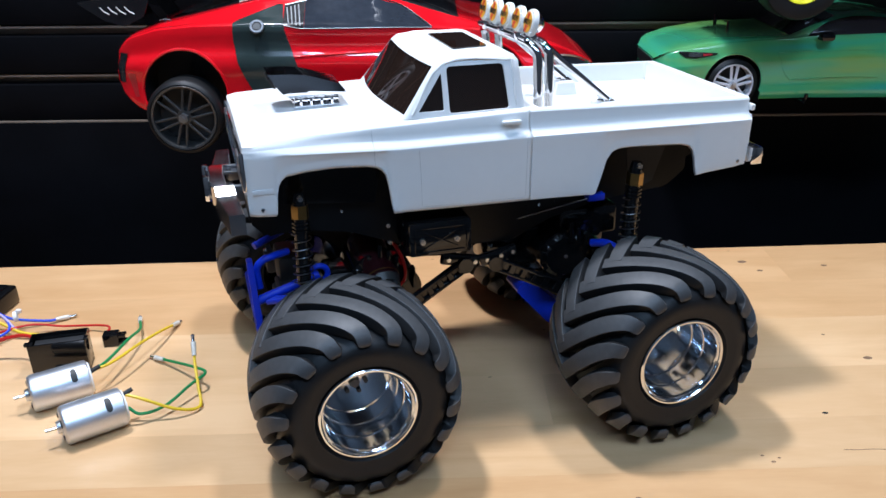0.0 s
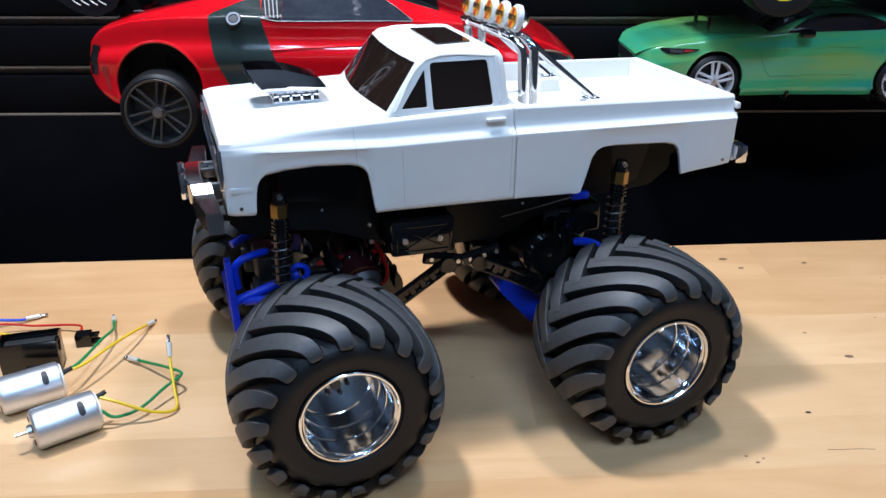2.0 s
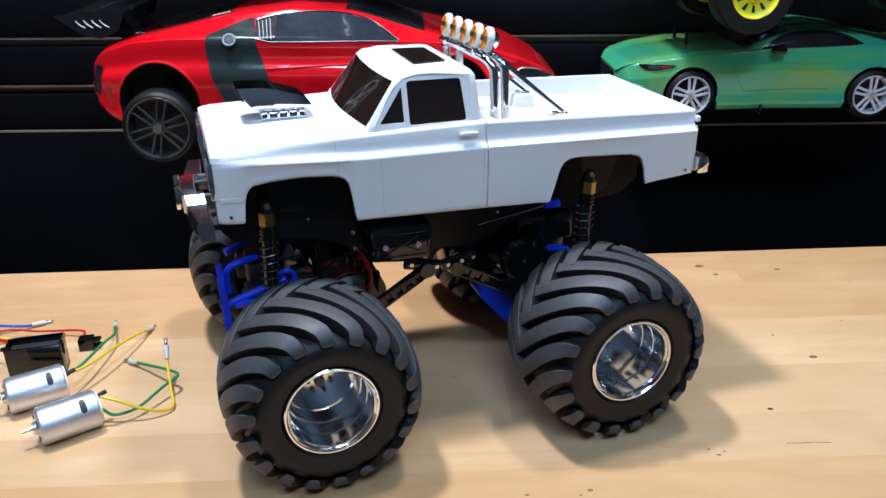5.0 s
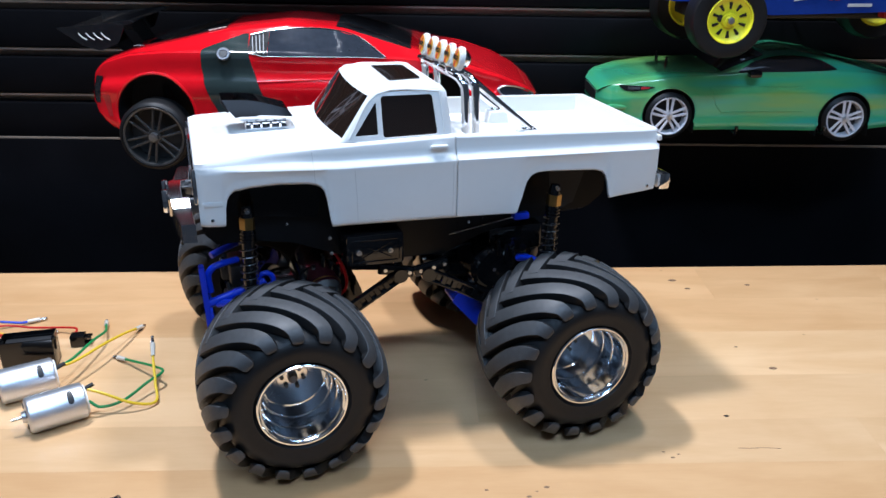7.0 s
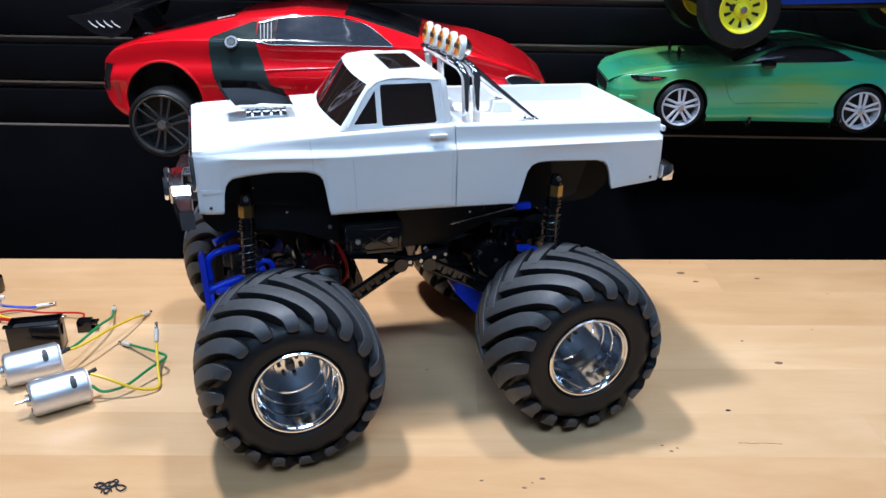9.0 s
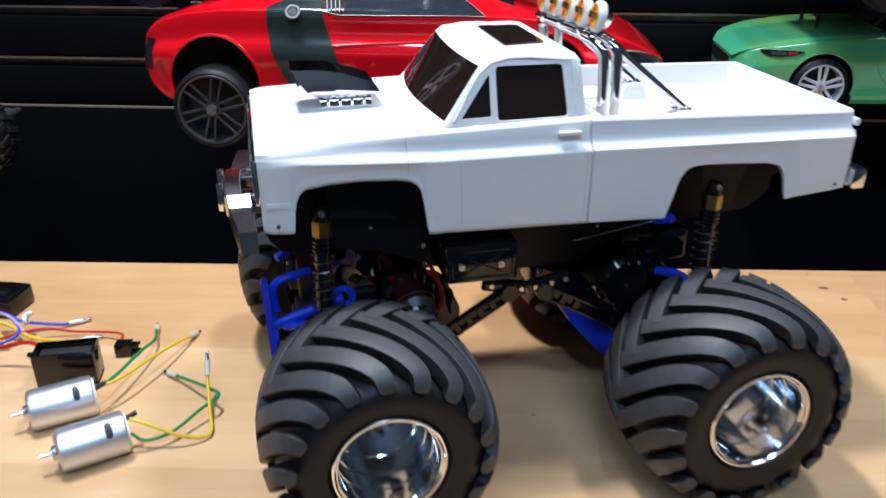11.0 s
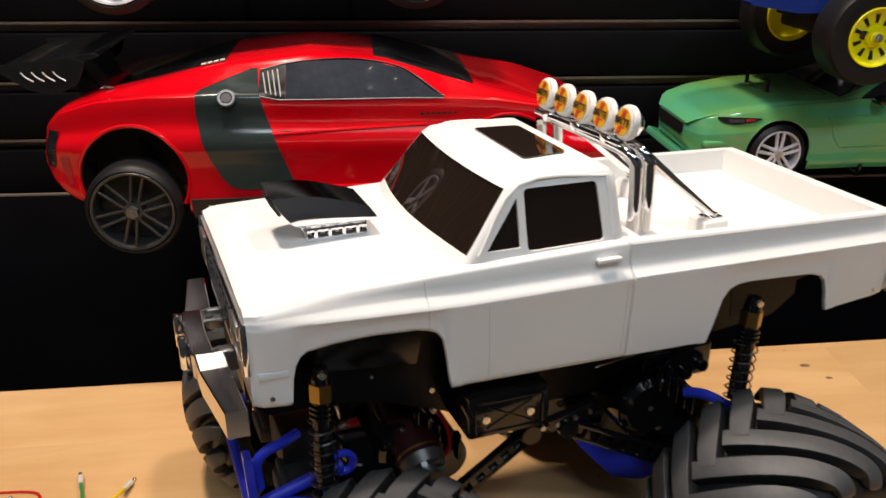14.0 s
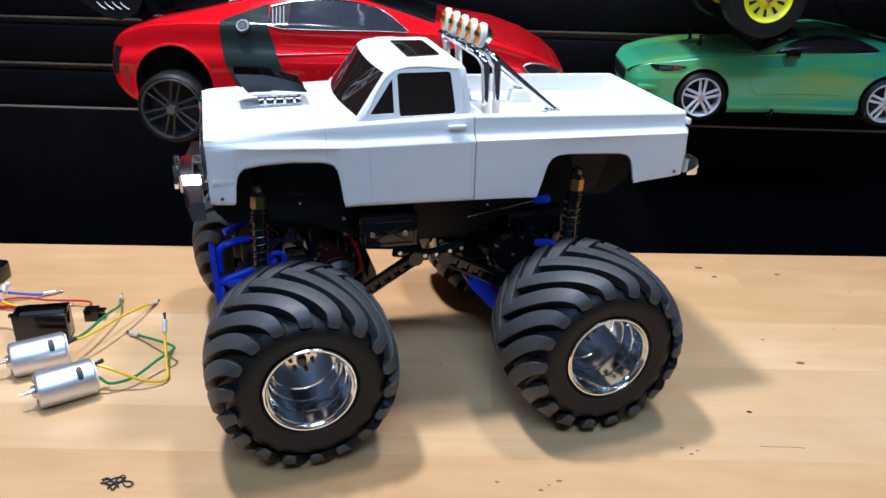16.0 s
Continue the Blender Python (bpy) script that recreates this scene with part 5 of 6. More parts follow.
def top_patch(sh, x0, x1, w0, w1, proud=0.0012, nu=14, nv=14):
    bm = bmesh.new()

    def p(u, v):
        x = x0 + (x1 - x0) * u
        h = sh.half(x)
        yy = (2 * v - 1) * (w0 + (w1 - w0) * u)
        up = h[3 * len(sh.flank) - 3:]
        z = interp(abs(yy), [q[0] for q in reversed(up)], [q[1] for q in reversed(up)])
        return Vector((x, sh.y + yy, z + proud))

    return sheet(bm, p, nu, nv, (0, 0, -0.004))


part("windscreen", top_patch(red, -0.052, 0.052, 0.070, 0.092), DARKWIN, redcar, "black tinted windscreen")
part("rear_window", top_patch(red, -0.318, -0.205, 0.072, 0.066), DARKWIN, redcar, "black louvred rear window")
bm = bmesh.new()
for k in range(4):
    box(bm, (-0.228 + 0.0065 * k, RY - 0.068, 0.3405 + 0.0013 * k), (0.0045, 0.007, 0.001), rot=pose(0, 0, 0, 0, -11, 0))
part("white_print", bm, BUFF, redcar)
bm = red.patch(between(0.172, 0.226, [0.172, 0.182, 0.20, 0.226], [0.2630, 0.2560, 0.2520, 0.2490], [0.2690, 0.2700, 0.2660, 0.2530]), 0.0015, 16, 6)
part("headlight", bm, CARWIN, redcar, "dark headlight with silver outline")
bm = bmesh.new()
HL = [(0.172, 0.266), (0.182, 0.2702), (0.205, 0.2655), (0.226, 0.252), (0.205, 0.2515), (0.182, 0.2560), (0.172, 0.266)]
tube(bm, [(x, RY - red.depth(x, z) - 0.0022, z) for x, z in HL], 0.0012, 6, 4)
part("headlight_trim", bm, STEEL, redcar)
# door seam, handle slot and shoulder crease
bm = bmesh.new()
tube(bm, [(x, RY - red.depth(x, z) - 0.0002, z) for x, z in ((-0.158, 0.2785), (-0.12, 0.2795), (-0.06, 0.2810), (0.0, 0.283))], 0.0015, 8, 5)
tube(bm, [(x, RY - red.depth(x, z) - 0.0002, z) for x, z in ((-0.137, 0.222), (-0.09, 0.2215), (-0.03, 0.221), (0.03, 0.222))], 0.0015, 8, 5)
part("door_crease", bm, RED, redcar)
bm = bmesh.new()
box(bm, (-0.148, RY - red.depth(-0.148, 0.283) - 0.0003, 0.2805), (0.017, 0.002, 0.0016), 0.0003)
part("door_handle", bm, INK, redcar)
bm = bmesh.new()
for k in range(7):
    box(bm, (-0.005 + 0.0058 * k, RY - red.depth(0.0, 0.294) - 0.0004, 0.2940), (0.0036, 0.0006, 0.0022))
part("door_print", bm, INK, redcar)
# tail panel scuffs and lamp
bm = red.patch(across(0.250, 0.286, [0.250, 0.27, 0.286], [-0.388, -0.386, -0.381], [-0.378, -0.374, -0.370]), 0.0012, 6, 10)
part("tail_lamp", bm, CARBON, redcar, "black tail lamp")
bm = red.patch(across(0.232, 0.262, [0.232, 0.262], [-0.366, -0.372], [-0.361, -0.362]), 0.0007, 6, 8)
part("scuffed_corner", bm, REDDIRT, redcar, "scuffed paint corner")
# rear wing
WING = 0.082
bm = bmesh.new()
prism(bm, rounded([(-0.430, 0.344), (-0.335, 0.356), (-0.328, 0.353), (-0.355, 0.345), (-0.426, 0.336)], 0.003, 2), RY - WING, RY + WING, lambda a, b, d: Vector((a, d, b)))
part("rear_wing", bm, CARBON, redcar, "glossy black rear wing")
for s in (-1, 1):
    bm = bmesh.new()
    prism(bm, rounded([(-0.436, 0.346), (-0.402, 0.322), (-0.378, 0.315), (-0.352, 0.326), (-0.342, 0.348), (-0.356, 0.353)], 0.003, 2), RY + s * WING, RY + s * (WING + 0.0025), lambda a, b, d: Vector((a, d, b)))
    part("wing_end_plate", bm, CARBON, redcar)
    bm = bmesh.new()
    prism(bm, [(-0.362, 0.310), (-0.340, 0.310), (-0.362, 0.346), (-0.385, 0.346)], RY + s * 0.045, RY + s * 0.049, lambda a, b, d: Vector((a, d, b)))
    part("wing_stay", bm, BLACK, redcar)
for k in range(4):
    bm = bmesh.new()
    c0, yw = -0.406 + 0.0105 * k, RY - WING - 0.0030
    tube(bm, [(c0, yw, 0.3395), (c0 + 0.004, yw, 0.3345), (c0 + 0.011, yw, 0.3300)], 0.0008, 5, 4)
    part("wing_print", bm, SILVERPRINT, redcar, "silver printed stroke")
# clip posts through the rear deck
for x, y in ((-0.325, RY - 0.085),):
    h = red.half(x)
    zt = interp(abs(y - RY), [q[0] for q in reversed(h[24:])], [q[1] for q in reversed(h[24:])])
    bm = bmesh.new()
    rod(bm, (x, y, zt - 0.004), (x, y, zt + 0.004), 0.0022, 0.0020, 10)
    tube(bm, [(x - 0.007, y, zt + 0.002), (x, y - 0.002, zt + 0.003), (x + 0.008, y, zt + 0.002), (x, y + 0.002, zt + 0.003), (x - 0.007, y, zt + 0.002)], 0.0006, 5, 4)
    part("body_clip", bm, GUNRIM, redcar, "steel body clip on its post")

for x, yy in ((-0.302, 1.085), (0.085, 1.085)):
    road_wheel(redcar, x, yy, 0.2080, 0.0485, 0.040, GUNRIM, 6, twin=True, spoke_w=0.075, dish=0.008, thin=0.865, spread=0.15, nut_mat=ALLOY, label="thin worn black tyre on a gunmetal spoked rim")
for x in (-0.302, 0.085):
    bm = bmesh.new()
    revolve(bm, [(0.041, 0), (0.0505, 0.0), (0.0515, 0.004), (0.0515, 0.036), (0.0505, 0.04), (0.041, 0.04)], 40, Matrix.Translation((x, RY + 0.10, 0.208)))
    rod(bm, (x, RY + 0.1, 0.208), (x, RY + 0.14, 0.208), 0.042, 0.042, 30)
    part("far_wheel", bm, SIDEWALL, redcar)
bm = bmesh.new()
box(bm, (-0.10, RY, 0.206), (0.50, 0.13, 0.008), 0.002)
for x in (-0.302, 0.085):
    rod(bm, (x, RY - 0.11, 0.208), (x, RY + 0.11, 0.208), 0.004, 0.004, 10)
    box(bm, (x, RY, 0.232), (0.04, 0.10, 0.05), 0.003)
    for s in (-1, 1):
        rod(bm, (x + 0.012, RY + s * 0.075, 0.214), (x - 0.004, RY + s * 0.052, 0.275), 0.008, 0.007, 14)
part("chassis", bm, MATTE, redcar, "dark chassis with suspension")
for x in (-0.22, -0.03):
    hook(x, 0.199, 0.22)

# green coupe
GY = 1.3175
green = Shell([0.343, 0.348, 0.360, 0.39, 0.45, 0.53, 0.565, 0.60, 0.65, 0.70, 0.75, 0.80, 0.83, 0.845],
              [0.046, 0.064, 0.079, 0.089, 0.093, 0.092, 0.091, 0.091, 0.091, 0.092, 0.093, 0.091, 0.085, 0.075],
              [0.205, 0.192, 0.182, 0.176, 0.175, 0.175, 0.175, 0.174, 0.173, 0.172, 0.173, 0.178, 0.186, 0.195],
              [0.229, 0.235, 0.241, 0.249, 0.256, 0.260, 0.262, 0.263, 0.263, 0.263, 0.262, 0.255, 0.250, 0.245],
              [0.232, 0.239, 0.2460, 0.2550, 0.2625, 0.2640, 0.278, 0.2905, 0.2935, 0.2850, 0.2690, 0.2580, 0.2530, 0.248],
              [0.050, 0.062, 0.070, 0.074, 0.078, 0.078, 0.074, 0.070, 0.0685, 0.070, 0.074, 0.074, 0.070, 0.06], GY,
              [(0.93, 0.0), (0.982, 0.10), (0.970, 0.26), (0.985, 0.45), (1.0, 0.66), (0.992, 0.72), (0.965, 0.86), (0.93, 1.0)])
greencar = thing("green_coupe", pose(0, 0, 0), "green shaded model coupe with white wheels hung on the slatwall", "model car")
ob = part("body_shell", green.skin(60), GREEN, greencar, angle=40)
arches = []
for x, zc in ((0.450, 0.2), (0.727, 0.194)):
    for yy in ((GY - 0.15, GY - 0.045), (GY + 0.045, GY + 0.15)):
        bmc = bmesh.new()
        out = [(x + 0.0415 * math.cos(a), zc + 0.0415 * math.sin(a)) for a in np.linspace(0, math.pi, 20)] + [(x - 0.041, 0.15), (x + 0.041, 0.15)]
        prism(bmc, out, yy[0], yy[1], lambda a, b, d: Vector((a, d, b)))
        arches.append(bmc)
cut(ob, arches)
for x, zc in ((0.450, 0.2), (0.727, 0.194)):
    wheel_well(greencar, x, zc, 0.0408, GY - 0.0890, GY - 0.0465, 0.03)
    bm = bmesh.new()
    tube(bm, [(x + 0.042 * math.cos(a), GY - green.depth(x + 0.042 * math.cos(a), zc + 0.042 * math.sin(a)) + 0.0006, zc + 0.042 * math.sin(a)) for a in np.linspace(-0.3, math.pi + 0.3, 16)], 0.0014, 8, 3)
    part("arch_lip", bm, GREEN, greencar)
GX = [0.553, 0.560, 0.570, 0.582, 0.600, 0.620, 0.640, 0.660, 0.680, 0.695, 0.706]
bm = green.patch(between(0.553, 0.706, GX, [0.2635, 0.2638, 0.2642, 0.2644, 0.2646, 0.2648, 0.2650, 0.2653, 0.2658, 0.2665, 0.2676], [0.2642, 0.2690, 0.2748, 0.2800, 0.2848, 0.2870, 0.2872, 0.2855, 0.2810, 0.2745, 0.2680]), 0.0016, 30, 10)
part("side_window", bm, DARKWIN, greencar, "black side window")
part("windscreen", top_patch(green, 0.530, 0.595, 0.072, 0.062), DARKWIN, greencar, "black windscreen")
bm = green.patch(between(0.372, 0.424, [0.372, 0.380, 0.395, 0.410, 0.424], [0.2425, 0.2378, 0.2372, 0.2390, 0.2428], [0.2448, 0.2452, 0.2450, 0.2445, 0.2436]), 0.0018, 16, 4)
part("headlight", bm, DARKWIN, greencar, "dark slanted headlight")
bm = green.patch(between(0.384, 0.402, [0.384, 0.402], [0.2392, 0.2392], [0.2432, 0.2432]), 0.0026, 6, 3)
part("headlight_lens", bm, GUNRIM, greencar, "grey printed lamp lens")
bm = green.patch(between(0.404, 0.416, [0.404, 0.416], [0.2398, 0.2412], [0.2432, 0.2430]), 0.0026, 6, 3)
part("indicator", bm, REDDIRT, greencar, "dull red printed indicator")
bm = bmesh.new()
prism(bm, rounded([(-0.040, 0.214), (0.040, 0.214), (0.046, 0.229), (-0.046, 0.229)], 0.004, 3), 0.3415, 0.356, lambda a, b, d: Vector((d, GY + a, b)))
part("grille", bm, INK, greencar, "black grille opening")
bm = bmesh.new()
box(bm, (0.372, GY - 0.080, 0.211), (0.034, 0.012, 0.008), 0.003)
part("bumper_vent", bm, GREEN, greencar)
bm = bmesh.new()
prism(bm, rounded([(0.338, 0.184), (0.358, 0.178), (0.40, 0.173), (0.405, 0.178), (0.362, 0.187), (0.341, 0.193)], 0.002, 2), GY - 0.080, GY + 0.080, lambda a, b, d: Vector((a, d, b)))
part("front_lip", bm, GREEN, greencar)
bm = bmesh.new()
box(bm, (0.573, GY - 0.098, 0.2645), (0.020, 0.016, 0.011), 0.004)
box(bm, (0.570, GY - 0.088, 0.2605), (0.008, 0.014, 0.004), 0.001)
part("door_mirror", bm, BLACK, greencar, "black door mirror")
bm = bmesh.new()
rod(bm, (0.455, GY - 0.03, 0.262), (0.455, GY - 0.03, 0.279), 0.0028, 0.0024, 10)
post = part("body_post", bm, BLACK, greencar)
again(post, Matrix.Translation((0, 0.06, 0)))
bm = bmesh.new()
tube(bm, [(x, GY - green.depth(x, z) - 0.0003, z) for x, z in ((0.510, 0.243), (0.515, 0.232), (0.522, 0.215), (0.533, 0.202))], 0.0008, 6, 5)
tube(bm, [(x, GY - green.depth(x, z) - 0.0003, z) for x, z in ((0.535, 0.203), (0.60, 0.204), (0.66, 0.203))], 0.0008, 6, 5)
tube(bm, [(x, GY - green.depth(x, z) - 0.0003, z) for x, z in ((0.512, 0.2425), (0.58, 0.243), (0.66, 0.242))], 0.0007, 6, 5)
part("door_crease", bm, GREEN, greencar)
for x, zc in ((0.450, 0.1985), (0.727, 0.1925)):
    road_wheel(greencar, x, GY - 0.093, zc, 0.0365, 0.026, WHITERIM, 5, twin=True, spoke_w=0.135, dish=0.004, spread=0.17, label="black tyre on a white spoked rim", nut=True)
    bm = bmesh.new()
    rod(bm, (x, GY + 0.066, zc), (x, GY + 0.092, zc), 0.0365, 0.0365, 36)
    part("far_wheel", bm, SIDEWALL, greencar)
bm = bmesh.new()
box(bm, (0.588, GY, 0.177), (0.34, 0.10, 0.006), 0.002)
for x in (0.450, 0.727):
    rod(bm, (x, GY - 0.08, 0.195), (x, GY + 0.08, 0.195), 0.003, 0.003, 8)
    box(bm, (x, GY, 0.195), (0.03, 0.08, 0.03), 0.003)
part("chassis", bm, MATTE, greencar, "dark chassis plate")
for x in (0.553, 0.690):
    hook(x, 0.171, 0.215)

# blue buggy
BY = 1.255
buggy = thing("blue_buggy", pose(0, 0, 0), "blue model buggy with yellow wheels hung above the coupe", "model buggy")
for x, zc in ((0.496, 0.3540), (0.802, 0.3540)):
    road_wheel(buggy, x, BY - 0.115, zc, 0.0535, 0.044, YELLOW, 0, label="ribbed black tyre on a yellow dish rim", thin=0.6)
for x, zc in ((0.496, 0.3540), (0.802, 0.3540)):
    for y0 in (BY - 0.113,):
        bm = bmesh.new()
        revolve(bm, [(0.0335, 0), (0.032, -0.0015), (0.029, 0.000), (0.024, 0.004), (0.012, 0.005), (0.010, 0.001), (0.0, 0.001)], 40, Matrix.Translation((x, y0, zc)))
        part("dish_rim", bm, YELLOW, buggy, "yellow dish rim")
        for k in range(10):
            a = 2 * math.pi * k / 10
            bm = bmesh.new()
            prism(bm, [(-0.0012, 0.0150), (0.0012, 0.0150), (0.0024, 0.0245), (-0.0024, 0.0245)], -0.001, 0.001, lambda p, q, d: Vector((p * math.cos(a) + q * math.sin(a), d, -p * math.sin(a) + q * math.cos(a))))
            part("rim_slot", bm, INK, buggy, m=Matrix.Translation((x, y0 + 0.0040, zc)))
        bm = bmesh.new()
        rod(bm, (x, y0 + 0.002, zc), (x, y0 - 0.006, zc), 0.0055, 0.005, 6)
        part("wheel_nut", bm, SCREW, buggy)
    bm = bmesh.new()
    revolve(bm, [(0.034, 0.0), (0.052, -0.002), (0.056, 0.008), (0.056, 0.036), (0.052, 0.044), (0.034, 0.044)], 44, Matrix.Translation((x, BY + 0.075, zc)))
    part("far_tyre", bm, SIDEWALL, buggy)
    bm = bmesh.new()
    revolve(bm, [(0.035, 0.001), (0.033, -0.003), (0.030, -0.002), (0.029, 0.006), (0.020, 0.012), (0.0, 0.012)], 36, Matrix.Translation((x, BY + 0.075, zc)))
    part("far_rim", bm, YELLOW, buggy)
bm = bmesh.new()
prism(bm, rounded([(0.370, 0.385), (0.43, 0.374), (0.540, 0.3735), (0.555, 0.368), (0.75, 0.374), (0.80, 0.395), (0.77, 0.43), (0.60, 0.45), (0.48, 0.42), (0.38, 0.405)], 0.006, 3), BY - 0.062, BY + 0.062, lambda a, b, d: Vector((a, d, b)))
part("body_tub", bm, BLUEBODY, buggy, "blue plastic body tub", angle=30)
bm = bmesh.new()
prism(bm, rounded([(0.53, 0.3655), (0.56, 0.358), (0.735, 0.362), (0.76, 0.378), (0.74, 0.400), (0.55, 0.392)], 0.004, 3), BY - 0.092, BY - 0.062, lambda a, b, d: Vector((a, d, b)))
part("side_pod", bm, BLUEBODY, buggy, "blue side pod")
bm = bmesh.new()
for x0, x1, z in ((0.590, 0.628, 0.3835), (0.666, 0.688, 0.386)):
    box(bm, ((x0 + x1) / 2, BY - 0.0925, z), (x1 - x0, 0.001, 0.0075), rot=pose(0, 0, 0, 0, -8, 0))
box(bm, (0.685, BY - 0.0925, 0.3715), (0.034, 0.001, 0.0042))
part("pod_print", bm, SILVERPRINT, buggy, "pale printed stickers")
bm = bmesh.new()
box(bm, (0.648, BY - 0.0925, 0.382), (0.016, 0.001, 0.006))
box(bm, (0.735, BY - 0.094, 0.384), (0.011, 0.001, 0.008))
part("red_sticker", bm, STRIPE, buggy)
bm = bmesh.new()
box(bm, (0.63, BY, 0.352), (0.30, 0.09, 0.010), 0.003)
for x in (0.484, 0.790):
    for s in (-1, 1):
        rod(bm, (x, BY + s * 0.03, 0.365), (x, BY + s * 0.11, 0.356), 0.005, 0.005, 10)
        rod(bm, (x - 0.012, BY + s * 0.04, 0.41), (x, BY + s * 0.085, 0.362), 0.006, 0.006, 12)
    box(bm, (x, BY, 0.368), (0.05, 0.07, 0.04), 0.004)
part("chassis", bm, MATTE, buggy, "black chassis with suspension arms")
bm = bmesh.new()
for x in (0.515, 0.745):
    box(bm, (x, BY - 0.055, 0.362), (0.016, 0.02, 0.026), 0.003)
part("red_arm", bm, REDPLASTIC, buggy)
bm = bmesh.new()
box(bm, (0.405, BY, 0.386), (0.05, 0.12, 0.006), 0.002)
box(bm, (0.39, BY - 0.03, 0.392), (0.035, 0.06, 0.002), 0.0005)
part("front_bumper", bm, BLUEBODY, buggy)
for x in (0.60, 0.69):
    hook(x, 0.3440, 0.16)

# car on the upper hooks, of which only the wheels hang into view
upper = thing("silver_touring_car", pose(0, 0, 0), "model car with white wheels hung high on the slatwall", "model car")
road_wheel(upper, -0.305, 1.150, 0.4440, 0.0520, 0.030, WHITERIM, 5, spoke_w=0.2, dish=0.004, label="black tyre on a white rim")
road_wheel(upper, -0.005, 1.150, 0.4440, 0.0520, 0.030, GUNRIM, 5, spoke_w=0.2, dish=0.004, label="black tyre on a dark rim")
bm = bmesh.new()
box(bm, (-0.155, 1.26, 0.452), (0.42, 0.16, 0.02), 0.004)
for x in (-0.305, -0.005):
    rod(bm, (x, 1.16, 0.444), (x, 1.34, 0.444), 0.005, 0.005, 10)
part("chassis", bm, MATTE, upper, "dark chassis plate")
for x in (-0.22, -0.09):
    hook(x, 0.4390, 0.20)

# crawler wheel at the end of the display
crawler = thing("rock_crawler", pose(0, 0, 0), "dark model rock crawler with knobbly tyres and bead-lock rims", "model truck")
for x in (-0.637, -0.912):
    w = road_wheel(crawler, x, 1.100, 0.160, 0.056, 0.045, GUNRIM, 6, spoke_w=0.25, dish=0.006, label="knobbly black crawler tyre", lugs=22, rubber=SIDEWALL)
    bm = bmesh.new()
    revolve(bm, [(0.0345, -0.002), (0.0345, -0.005), (0.027, -0.005), (0.027, -0.002)], 36, closed=True)
    for k in range(16):
        a = k * math.pi / 8
        rod(bm, (0.031 * math.cos(a), -0.004, 0.031 * math.sin(a)), (0.031 * math.cos(a), -0.0075, 0.031 * math.sin(a)), 0.0016, 0.0016, 6)
    part("bead_lock_ring", bm, STEEL, w, "steel bead-lock ring with bolts")
bm = bmesh.new()
box(bm, (-0.83, 1.24, 0.185), (0.22, 0.09, 0.035), 0.004)
for x in (-0.637, -0.912):
    rod(bm, (x, 1.13, 0.160), (x, 1.25, 0.160), 0.005, 0.005, 12)
rod(bm, (-0.637, 1.24, 0.160), (-0.75, 1.24, 0.178), 0.005, 0.005, 10)
part("chassis", bm, MATTE, crawler, "dark ladder chassis")
for x in (-0.78, -0.88):
    hook(x, 0.1645, 0.20)

# ---- loose parts on the bench ----


def motor(m, label):
    """A silver can motor lying on its side; local x runs from the shaft to the wires."""
    mo = thing("electric_motor", m, label, "motor", "loose motors")
    L, R = 0.0570, 0.0192
    mx = pose(0, 0, 0, 0, 0, -90)
    bm = bmesh.new()
    revolve(bm, [(0.0, 0.0), (0.0070, 0.0), (0.0135, 0.0), (0.0168, 0.0006), (0.0186, 0.0022), (R, 0.0045), (R, L - 0.004), (0.0188, L - 0.001), (0.0175, L), (0.0, L)], 44, mx)
    part("can", bm, CAN, mo, "silver zinc-plated can", angle=30)
    bm = bmesh.new()
    rod(bm, (0.0, 0, 0), (-0.004, 0, 0), 0.0068, 0.0058, 18)
    part("bearing_boss", bm, STEEL, mo)
    bm = bmesh.new()
    rod(bm, (-0.003, 0, 0), (-0.0145, 0, 0), 0.0016, 0.0016, 12)
    part("shaft", bm, SCREW, mo)
    bm = bmesh.new()
    for a in (40, 140, 220, 320):
        t = radians(a)
        box(bm, (-0.0002, 0.0118 * math.cos(t), 0.0118 * math.sin(t)), (0.0012, 0.0075, 0.0038), 0.0004, rot=pose(0, 0, 0, a + 90, 0, 0))
    part("vent_hole", bm, INK, mo)
    bm = bmesh.new()

    def slot_point(u, v):
        a = radians(26 + 46 * u)
        half = 0.0030 * (1 - abs(2 * u - 1) ** 5) ** 0.5
        return Vector((L - 0.0145 + half * (2 * v - 1), -(R + 0.0002) * math.cos(a), (R + 0.0002) * math.sin(a)))

    sheet(bm, slot_point, 14, 4)
    part("slot", bm, INK, mo, "dark rounded slot in the can")
    bm = bmesh.new()
    rod(bm, (L - 0.0005, 0, 0), (L + 0.002, 0, 0), 0.0165, 0.0155, 30)
    part("end_bell", bm, COVERWHITE, mo, "pale end cap")
    return mo


MOT2 = pose(-0.3420, 0.6935, 0.0192, 0, 0, 33)
MOT1 = pose(-0.3960, 0.7490, 0.0192, 0, 0, 30)
motor(MOT1, "silver electric motor with green and yellow leads")
motor(MOT2, "silver electric motor lying beside another one")


